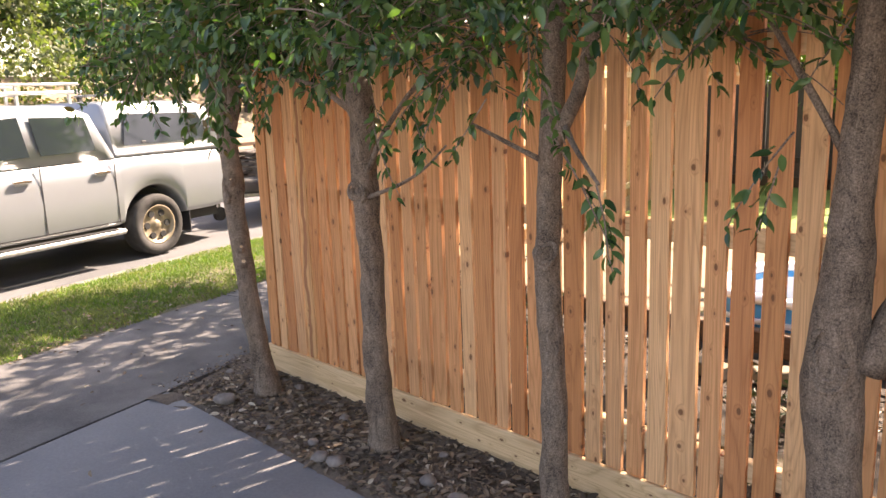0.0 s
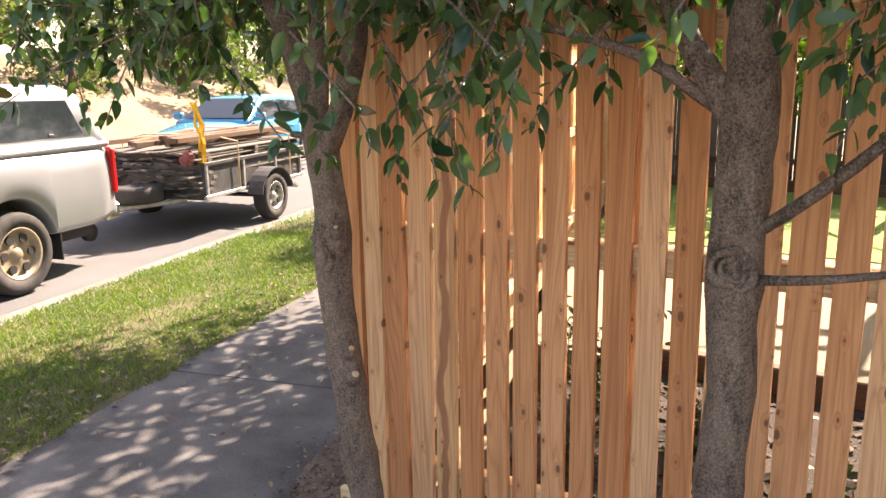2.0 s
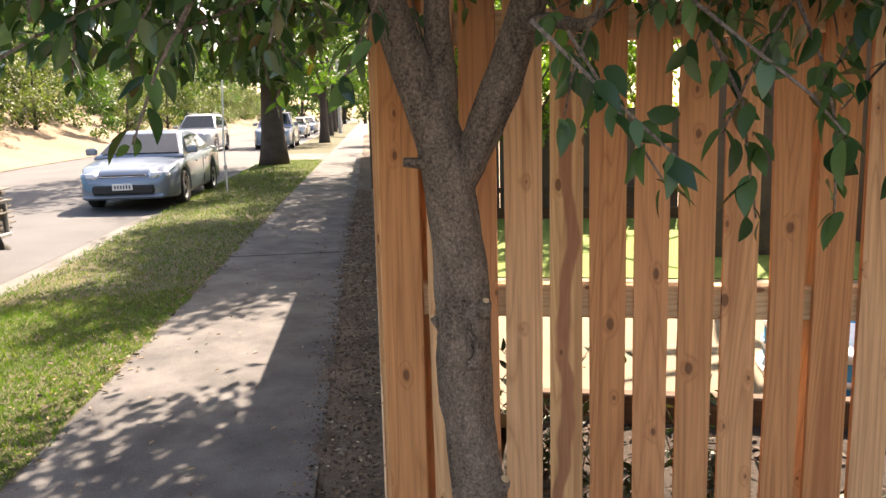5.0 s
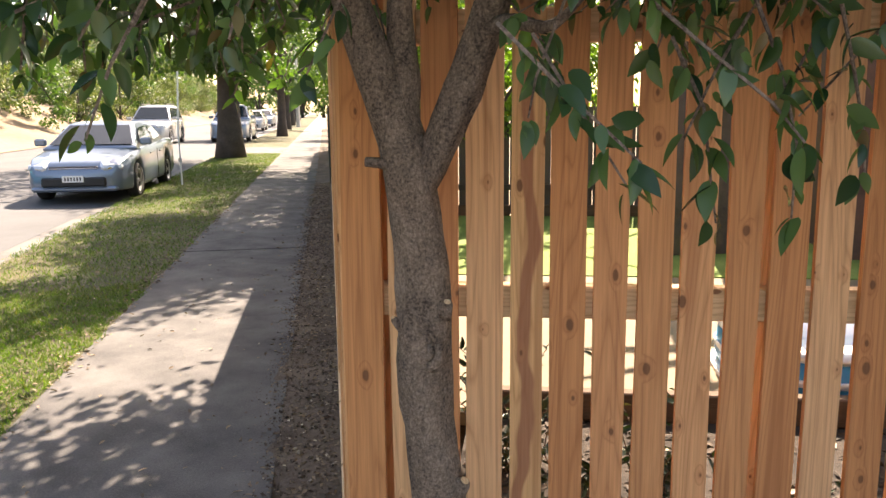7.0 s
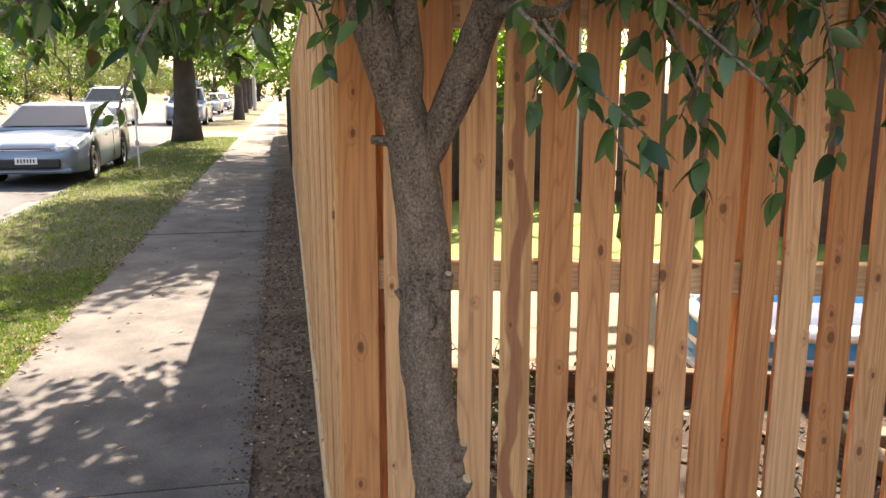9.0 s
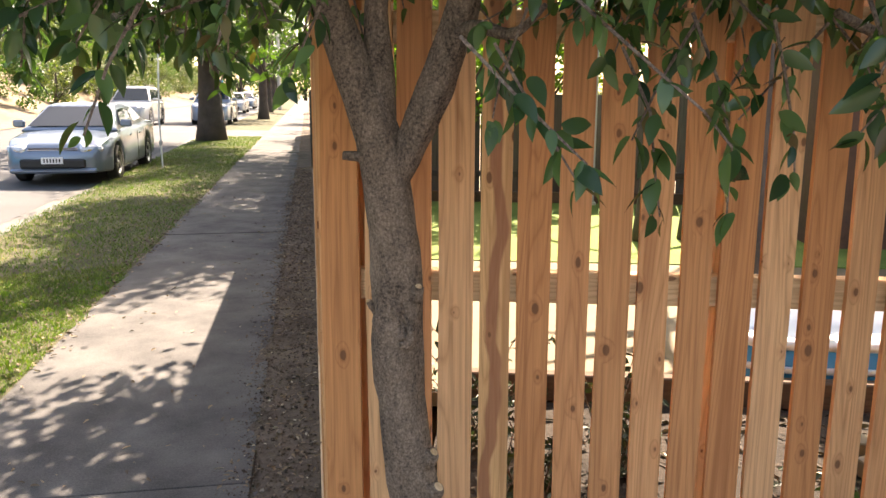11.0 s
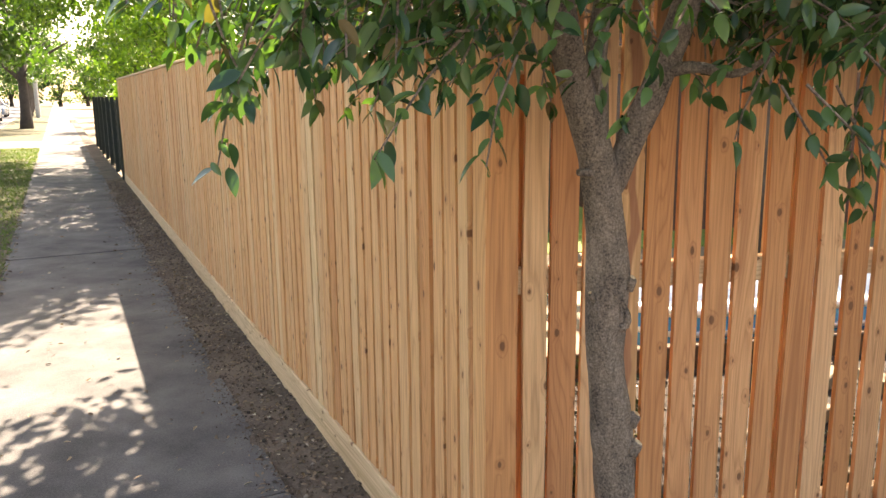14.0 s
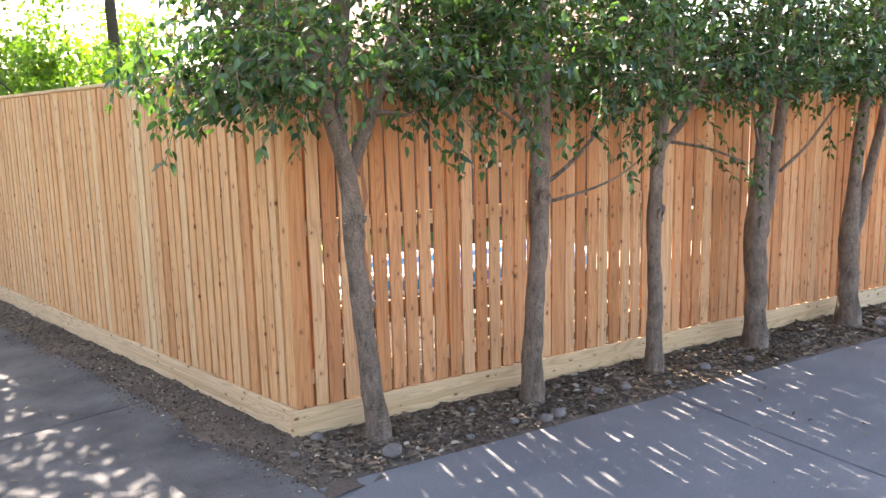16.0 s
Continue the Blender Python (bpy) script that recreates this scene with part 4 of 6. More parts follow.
def big_tree(name, x, y, z, height, trunk_r, crown, leaf, n, size, label, category="tree", low=0.35, limbs=5, group="", lumps=26, lean=(0.0, 0.0)):
    """Trunk, limbs and a crown of leaf clumps; crown = (radius across, lowest height, highest height)."""
    t = thing(name, label, category, pose(x, y, z), group)
    cr, c0, c1 = crown
    if trunk_r > 0:
        limb(t, [(0, 0, -0.1, trunk_r * 1.45), (0, 0, 0.15, trunk_r * 1.2), (0.05, 0, 1.0, trunk_r), (0.0, 0.05, c0 + 0.3, trunk_r * 0.85), (0.1, 0, (c0 + c1) / 2, trunk_r * 0.55), (0.05, 0.1, c1 - 0.4, trunk_r * 0.12)], 14, 12, 0.15, "trunk", BIGBARK)
    tips = []
    for i in range(limbs):
        a = 6.283 * i / limbs + RNG.uniform(-0.4, 0.4)
        e = (math.cos(a) * cr * 0.7, math.sin(a) * cr * 0.7, RNG.uniform(c0 + 0.35 * (c1 - c0), c0 + 0.75 * (c1 - c0)))
        tips.append(e)
        if trunk_r > 0:
            s = c0 * RNG.uniform(0.9, 1.2)
            limb(t, [(0, 0, s, trunk_r * 0.5), (e[0] * 0.4, e[1] * 0.4, s + (e[2] - s) * 0.55, trunk_r * 0.35), (*e, trunk_r * 0.12)], 7, 7, 0.1, "limb", BIGBARK)
    at = []
    for k in range(lumps):
        a = RNG.uniform(0, 6.283)
        h = RNG.uniform(0, 1)
        rr = cr * math.sqrt(max(0.05, 1 - (2 * h - 1) ** 2 * 0.9)) * RNG.uniform(0.25, 0.95)
        c = np.array((math.cos(a) * rr + lean[0], math.sin(a) * rr + lean[1], c0 + (c1 - c0) * h))
        s = cr * RNG.uniform(0.18, 0.34)
        q = RNG.normal(0, 1, (n // lumps, 3))
        q /= np.linalg.norm(q, axis=1, keepdims=True)
        at.append(c + q * s * RNG.uniform(0.45, 1.15, (n // lumps, 1)) * np.array((1, 1, 0.75)))
    at = np.concatenate(at)
    at = at[at[:, 2] > c0 - 0.25 + 0.3 * RNG.random(len(at))]
    way = RNG.normal(0, 1, at.shape) + np.array((0, 0, -0.6))
    part("crown", leaves_mesh("crown", at, way, size * RNG.uniform(0.6, 1.3, len(at)), leaf, None, QUAD_SHAPE, QUAD_FACES), leaf, t)
    return t


def at_street(v, u):
    p = street(v, u)
    return p.x, p.y


big_tree("street_tree", *at_street(3.19, 24.7), -0.02, 9, 0.36, (5.0, 2.75, 9.5), LEAF_STREET, 16000, 0.21, "large dark-trunked street tree on the grass verge", group="street trees")
big_tree("street_tree", *at_street(2.55, 43.6), -0.02, 7, 0.24, (3.6, 2.5, 7.5), LEAF_STREET, 6000, 0.22, "smaller street tree with a bare trunk", group="street trees")
for u in (58, 72, 88, 106):
    big_tree("street_tree", *at_street(1.9 + 0.0175 * u, u), 0, 7, 0.22, (3.4, 2.8, 7.5), LEAF_STREET, 2600, 0.30, "distant street tree on the verge", group="street trees")
# added trees: their mostly unseen crowns reach over the fence, placed so that only scraps of sun fall on footpath and
# drive
for x, y, cr, c0, c1, n, lx, ly in ((2.4, 6.7, 1.75, 3.3, 4.7, 5000, -3.2, -2.2), (3.6, 13.8, 2.9, 3.7, 7.4, 21000, -6.2, 0.4), (3.4, 11.6, 1.6, 5.2, 7.0, 6000, -5.6, 0.2), (-2.6, 18.6, 3.2, 3.2, 7.6, 20000, -1.6, 0.4), (4.1, 4.9, 2.2, 4.9, 7.2, 7500, 0.0, 0.0), (8.0, 5.2, 2.3, 4.9, 7.2, 6000, 0, 0), (2.4, 4.8, 1.7, 5.0, 6.8, 5500, -1.2, 0.0), (1.9, 6.6, 1.25, 3.3, 4.6, 3200, -3.95, -3.5), (0.9, 11.4, 2.3, 4.3, 6.7, 17000, -2.8, 0.0)):
    big_tree("added_shade_tree", x, y, 0, 7, 0.11, (cr, c0, c1), LEAF_YARD, n, 0.125, "light green tree added behind the front fence to shade footpath and drive", group="garden trees", lumps=150 if c1 < 5 else 46, lean=(lx, ly))
for x, y, cr, c1 in ((-1.2, 12.2, 1.6, 3.6), (-0.2, 9.3, 1.3, 2.9), (-3.1, 16.5, 1.8, 4.4), (-2.0, 14.6, 1.7, 4.2), (0.2, 12.6, 1.6, 4.3), (1.7, 13.4, 1.7, 4.0), (0.9, 10.8, 1.0, 3.0)):
    big_tree("garden_shrub", x, y, 0, 3, 0.06, (cr, 1.2, c1), LEAF_YARD, 3500, 0.11, "bright yellow-green tall shrub behind the front fence", "shrub", group="tall shrubs in the garden", lumps=24)
for v in (-7, -3.5, 0.5, 4, 7.5, 11, 14.5):
    big_tree("street_tree", *at_street(v, 138 + 4 * math.sin(v)), 0, 9, 0.25, (3.6, 0.6, 9.5), LEAF_STREET, 2400, 0.42, "distant tree where the street bends away", group="street trees")
for v, u in ((-2.2, 22), (-2.0, 27), (-2.6, 33), (-2.2, 40), (-3, 48), (-2.5, 58), (-3, 70), (-3, 85)):
    big_tree("hedge_tree", *at_street(v, u), 0, 4, 0.12, (2.3, 1.2, 5.2), LEAF_YARD if int(u) % 2 else LEAF_STREET, 2600, 0.2, "leafy green hedge tree overhanging the footpath", group="hedge trees along the footpath", lumps=22)


def bank_z(v, u):
    return road_z(u) + 2.6 * min(1, max(0, v - ROAD_OUT) / 7.0) ** 1.25


for i in range(84):
    u = -24 + i * 1.9 + RNG.uniform(-1, 1)
    v = RNG.uniform(16.5, 21.0) if i % 3 else RNG.uniform(15.0, 17.0)
    r = RNG.uniform(2.0, 3.1)
    big_tree("bush", *at_street(v, u), bank_z(v, u) - 0.15, 3, 0.09 if i % 2 else 0.0, (r, 0.35, RNG.uniform(2.6, 5.0)), LEAF_BUSH if i % 4 else LEAF_STREET, 2800, 0.185, "olive-green scrubby bush on the dry bank", "bush", group="bushes on the bank", lumps=16, limbs=3)
for i in range(40):
    u = -28 + i * 5.0 + RNG.uniform(-2, 2)
    v = RNG.uniform(24, 33)
    big_tree("gum_tree", *at_street(v, u), 2.4, 9, 0.22, (4.2, 1.5, RNG.uniform(8, 11)), LEAF_BUSH if i % 3 else LEAF_STREET, 4200, 0.52, "tall grey-green gum tree behind the bank", group="trees behind the bank", lumps=20, limbs=4)

# ---- vehicles ----


def body_shell(L, W, prof, wide, sill, axles, arch_r, wheel_z, crown=0.05, step=0.05):
    """Lower body: y runs from the tail (-) to the nose (+); prof gives the shoulder height, wide the half width."""
    ys = np.arange(prof[0][0], prof[-1][0] + 1e-6, step)
    ys = np.unique(np.r_[ys, [a + s * arch_r * k for a in axles for s in (-1, 1) for k in (0.999, 0.98, 0.92, 0.8, 0.6, 0.3, 0.0)]])
    ys = ys[(ys >= prof[0][0]) & (ys <= prof[-1][0])]
    zt = np.interp(ys, *zip(*prof))
    hw = np.interp(ys, *zip(*wide))
    bm = bmesh.new()
    rings = []
    for i, y in enumerate(ys):
        zb = np.interp(y, *zip(*sill))
        for a in axles:
            d = abs(y - a)
            if d < arch_r:
                zb = max(zb, wheel_z + math.sqrt(arch_r ** 2 - d ** 2))
        w, t = hw[i], zt[i]
        h = t - zb
        half = [(0.82 * w, zb), (0.965 * w, zb + 0.02), (0.99 * w, zb + 0.10 * h), (w, zb + 0.45 * h), (0.992 * w, zb + 0.72 * h), (0.965 * w, t - 0.045), (0.93 * w, t - 0.012), (0.86 * w, t), (0.5 * w, t + crown * 0.8), (0.0, t + crown)]
        ring = [bm.verts.new((x, y, z)) for x, z in half] + [bm.verts.new((-x, y, z)) for x, z in reversed(half[:-1])]
        rings.append(ring)
    n = len(rings[0])
    for a, b in zip(rings, rings[1:]):
        for k in range(n):
            bm.faces.new((a[k], b[k], b[(k + 1) % n], a[(k + 1) % n]))
    bm.faces.new(list(reversed(rings[0])))
    bm.faces.new(rings[-1])
    bmesh.ops.recalc_face_normals(bm, faces=bm.faces)
    return bm


def cabin_shell(prof, z0, w0, w1, zroof, round_top=0.05):
    """The upper body over the shoulder: prof is the roofline as (y, z)."""
    ys = np.unique(np.r_[np.linspace(prof[0][0], prof[-1][0], 26), [p[0] for p in prof]])
    zt = np.interp(ys, *zip(*prof))
    bm = bmesh.new()
    rings = []
    for y, t in zip(ys, zt):
        k = (t - z0) / (zroof - z0)
        wt = w0 + (w1 - w0) * k
        r = min(round_top, 0.4 * max(0.001, t - z0))
        half = [(w0, z0 - 0.03), (wt + 0.01 * k, t - r), (wt - 0.3 * r, t - 0.35 * r), (wt - r, t), (wt * 0.5, t + 0.012 * k), (0, t + 0.018 * k)]
        rings.append([bm.verts.new((x, y, z)) for x, z in half] + [bm.verts.new((-x, y, z)) for x, z in reversed(half[:-1])])
    n = len(rings[0])
    for a, b in zip(rings, rings[1:]):
        for k in range(n):
            bm.faces.new((a[k], b[k], b[(k + 1) % n], a[(k + 1) % n]))
    bm.faces.new(list(reversed(rings[0])))
    bm.faces.new(rings[-1])
    bmesh.ops.recalc_face_normals(bm, faces=bm.faces)
    return bm


def slab_poly(corners, thick, shift):
    """A thin plate through four or more corners (x, y, z), pushed out by shift along its normal."""
    bm = bmesh.new()
    vs = [bm.verts.new(c) for c in corners]
    f = bm.faces.new(vs)
    bm.normal_update()
    n = f.normal.copy()
    r = bmesh.ops.extrude_face_region(bm, geom=[f])
    ev = [v for v in r["geom"] if isinstance(v, bmesh.types.BMVert)]
    bmesh.ops.translate(bm, vec=n * (shift + thick), verts=ev)
    bmesh.ops.translate(bm, vec=n * shift, verts=vs)
    bmesh.ops.recalc_face_normals(bm, faces=bm.faces)
    return bm


def side_panes(car, panes, z0, zroof, w0, w1, material=None):
    for corners in panes:
        for s in (-1, 1):
            pts = []
            for y, z in corners:
                k = (z - z0) / (zroof - z0)
                pts.append((s * (w0 + (w1 - w0) * k + 0.01 * k), y, z))
            if s < 0:
                pts = pts[::-1]
            bm = slab_poly(pts, 0.006, 0.0)
            c = sum((Vector(p) for p in pts), Vector()) / len(pts)
            bmesh.ops.translate(bm, vec=(s * 0.008, 0, 0), verts=bm.verts)
            part("side_window", bm, material or GLASS, car)


def wheel(car, x, y, r, w, rim_r, kind):
    """Tyre with its rim as a child; x tells the side."""
    s = 1 if x > 0 else -1
    prof = [(rim_r, -w / 2 + 0.01), (r * 0.93, -w / 2), (r * 0.985, -w / 2 + 0.025), (r, -w / 2 + 0.05), (r, w / 2 - 0.05), (r * 0.985, w / 2 - 0.025), (r * 0.93, w / 2), (rim_r, w / 2 - 0.01)]
    t = part("wheel", lathe(prof, 32, "x", False), RUBBER, car, "black rubber tyre", True, pose(x, y, r))
    m = {"steel": DUSTY, "dark": GALV}.get(kind, ALLOY)
    dish = [(0.001, s * (w * 0.34)), (rim_r * 0.20, s * (w * 0.34)), (rim_r * 0.24, s * (w * 0.24)), (rim_r * 0.55, s * (w * 0.30)), (rim_r * 0.82, s * (w * 0.22)), (rim_r * 0.90, s * (w * 0.40)), (rim_r, s * (w * 0.46)), (rim_r * 1.01, s * w * 0.40)]
    rim = part("rim", lathe(dish, 32, "x", None), m, t, "dusty steel wheel rim" if kind == "steel" else "dull grey steel rim" if kind == "dark" else "silver alloy rim", True)
    n = 6 if kind == "steel" else 5
    for k in range(n):
        a = 6.283 * k / n
        c = (s * w * 0.30, math.cos(a) * rim_r * 0.62, math.sin(a) * rim_r * 0.62)
        bm = lathe([(0.001, -0.012), (rim_r * (0.17 if kind == "steel" else 0.22), -0.012), (rim_r * (0.17 if kind == "steel" else 0.22), 0.012), (0.001, 0.012)], 10)
        part("rim_opening", bm, BLACK, t, at=pose(*c))
    return t


def plate(car, y, z, s, m=None):
    """A number plate with plain bars in place of its characters."""
    p = part("number_plate", box(-0.185, 0.185, -0.006, 0.006, -0.06, 0.06, 0.003), m or WHITE, car, at=pose(0, y, z))
    for i in range(6):
        part("plate_bar", box(-0.012, 0.012, -0.002, 0.002, -0.032, 0.032), BLACK, p, at=pose(-0.13 + 0.052 * i, s * 0.0075, 0))


def sedan(name, at, paint, label, style="sedan", group=""):
    """A road car with its nose at +y, standing on z = 0."""
    car = thing(name, label, "car", at, group)
    if style == "suv":
        L, W, zs, zr, r = 4.7, 0.94, 1.08, 1.78, 0.37
        prof = [(-2.30, 0.92), (-2.25, 1.08), (-0.9, 1.10), (0.85, 1.10), (1.0, 1.08), (1.9, 1.00), (2.2, 0.92), (2.35, 0.72)]
        roof = [(-2.15, 1.12), (-2.0, 1.60), (-1.75, 1.74), (-0.4, 1.78), (0.15, 1.74), (1.0, 1.10)]
        panes = [[(-1.95, 1.20), (-1.15, 1.20), (-1.15, 1.62), (-1.75, 1.60)], [(-1.08, 1.20), (-0.25, 1.20), (-0.25, 1.66), (-1.08, 1.64)], [(-0.18, 1.20), (0.75, 1.18), (0.22, 1.62), (-0.18, 1.66)]]
        axles = (-1.42, 1.42)
    elif style == "hatch":
        L, W, zs, zr, r = 4.3, 0.89, 0.95, 1.46, 0.32
        prof = [(-2.05, 0.75), (-2.0, 0.98), (-0.9, 0.99), (0.8, 0.97), (1.0, 0.94), (1.8, 0.80), (2.1, 0.68), (2.2, 0.5)]
        roof = [(-2.0, 0.98), (-1.75, 1.22), (-1.3, 1.40), (-0.4, 1.46), (0.15, 1.42), (1.05, 0.96)]
        panes = [[(-1.35, 1.08), (-0.35, 1.04), (-0.35, 1.36), (-1.2, 1.30)], [(-0.27, 1.04), (0.80, 1.02), (0.2, 1.33), (-0.27, 1.36)]]
        axles = (-1.3, 1.32)
    else:
        L, W, zs, zr, r = 4.95, 0.935, 0.95, 1.45, 0.335
        prof = [(-2.48, 0.70), (-2.42, 1.02), (-1.6, 1.04), (-0.9, 1.00), (0.9, 0.96), (1.15, 0.93), (2.0, 0.82), (2.3, 0.72), (2.45, 0.55)]
        roof = [(-1.75, 1.02), (-1.1, 1.36), (-0.5, 1.44), (0.0, 1.45), (0.35, 1.41), (1.25, 0.95)]
        panes = [[(-1.25, 1.10), (-0.42, 1.05), (-0.42, 1.35), (-0.95, 1.32)], [(-0.35, 1.05), (0.85, 1.02), (0.40, 1.32), (-0.35, 1.36)]]
        axles = (-1.42, 1.42)
    w0, w1 = W * 0.93, W * 0.68
    wide = [(prof[0][0], W * 0.86), (prof[0][0] + 0.25, W * 0.97), (-0.8, W), (0.8, W), (prof[-1][0] - 0.55, W * 0.97), (prof[-1][0] - 0.15, W * 0.86), (prof[-1][0], W * 0.70)]
    sill = [(prof[0][0], 0.32), (prof[0][0] + 0.5, 0.22), (prof[-1][0] - 0.4, 0.20), (prof[-1][0], 0.24)]
    part("body", body_shell(L, W, prof, wide, sill, axles, r + 0.055, r, 0.035), paint, car, smooth=True)
    part("cabin", cabin_shell(roof, zs, w0, w1, zr), paint, car, smooth=True)
    part("underbody", box(-W + 0.25, W - 0.25, prof[0][0] + 0.25, prof[-1][0] - 0.35, 0.20, 0.62), BLACK, car)
    side_panes(car, panes, zs, zr, w0, w1)
    # windscreen and rear window follow the roofline's slopes
    for (ya, za), (yb, zb), nm in ((roof[-1], roof[-2], "windscreen"), (roof[0], roof[1], "rear_window")):
        k0, k1 = 0.12, 0.90
        p0 = (ya + (yb - ya) * k0, za + (zb - za) * k0)
        p1 = (ya + (yb - ya) * k1, za + (zb - za) * k1)
        wa = w0 + (w1 - w0) * (p0[1] - zs) / (zr - zs) - 0.07
        wb = w0 + (w1 - w0) * (p1[1] - zs) / (zr - zs) - 0.10
        sgn = 1 if nm == "windscreen" else -1
        pts = [(-wa, p0[0], p0[1]), (wa, p0[0], p0[1]), (wb, p1[0], p1[1]), (-wb, p1[0], p1[1])]
        if sgn > 0:
            pts = pts[::-1]
        part(nm, slab_poly(pts, 0.008, 0.018), GLASS, car)
    for sx in (-1, 1):
        for a in axles:
            wheel(car, sx * (W - 0.115), a, r, 0.215, r * 0.66, "alloy")
        yf = prof[-1][0]
        zl = prof[-2][1] - 0.06
        lamp = part("headlight", box(-0.20, 0.20, -0.16, 0.12, -0.06, 0.075, 0.045), LAMP, car, "clear headlight", at=pose(sx * W * 0.665, yf - 0.20, zl, -22, 0, -sx * 27))
        part("bulb_housing", lathe([(0.001, 0.0), (0.045, 0.0), (0.05, 0.012), (0.001, 0.012)], 14, "z"), CHROME, lamp, at=pose(-sx * 0.05, 0.115, 0.0, -90))
        part("fog_light_recess", box(-0.10, 0.10, -0.04, 0.03, -0.045, 0.045, 0.03), BLACK, car, at=pose(sx * W * 0.70, yf - 0.13, 0.38, 0, 0, -sx * 30))
        part("tail_light", box(-0.13, 0.13, -0.06, 0.06, -0.09, 0.09, 0.02), RED, car, "red tail light", at=pose(sx * W * 0.74, prof[0][0] + 0.05, 0.84))
        m = part("wing_mirror", box(-0.11, 0.11, -0.06, 0.06, -0.07, 0.07, 0.03), paint, car, at=pose(sx * (W + 0.06), roof[-1][0] - 0.28, zs + 0.12))
        for yy in (-0.28, 0.62):
            part("door_handle", box(-0.012, 0.012, -0.09, 0.09, -0.016, 0.016, 0.006), paint, car, at=pose(sx * (W * 0.995), yy - 0.35, zs - 0.14))
            part("door_seam", box(-0.003, 0.003, -0.004, 0.004, -0.30, 0.30), BLACK, car, at=pose(sx * (W * 0.999), yy - 0.92, zs - 0.38))
    yf = prof[-1][0]
    part("lower_grille", box(-0.56, 0.56, -0.08, 0.05, -0.085, 0.085, 0.03), BLACK, car, "black lower air intake", at=pose(0, yf - 0.03, 0.40))
    part("upper_grille", box(-0.42, 0.42, -0.05, 0.03, -0.035, 0.035, 0.015), BLACK, car, at=pose(0, yf - 0.075, 0.645 if style != "suv" else 0.80))
    part("grille_bar", box(-0.44, 0.44, -0.02, 0.034, -0.007, 0.007, 0.004), CHROME, car, at=pose(0, yf - 0.072, 0.645 if style != "suv" else 0.80))
    part("bonnet_seam", box(-0.62, 0.62, -0.004, 0.004, -0.004, 0.004), BLACK, car, at=pose(0, prof[-2][0] - 0.06, prof[-2][1] + 0.012))
    part("bumper", box(-W * 0.80, W * 0.80, -0.16, 0.02, -0.045, 0.045, 0.035), paint, car, at=pose(0, yf - 0.01, 0.27))
    plate(car, yf + 0.035, 0.46 if style != "suv" else 0.55, 1)
    if style == "suv":
        for sx in (-1, 1):
            part("roof_rail", box(-0.02, 0.02, -1.0, 1.0, -0.02, 0.02, 0.01), BLACK, car, at=pose(sx * 0.55, -0.75, 1.83))
    return car


def facing(v, u, turn=180.0, z=None):
    p = street(v, u)
    return pose(p.x, p.y, road_z(u) + 0.02 if z is None else z, 0, 0, SLANT + turn)


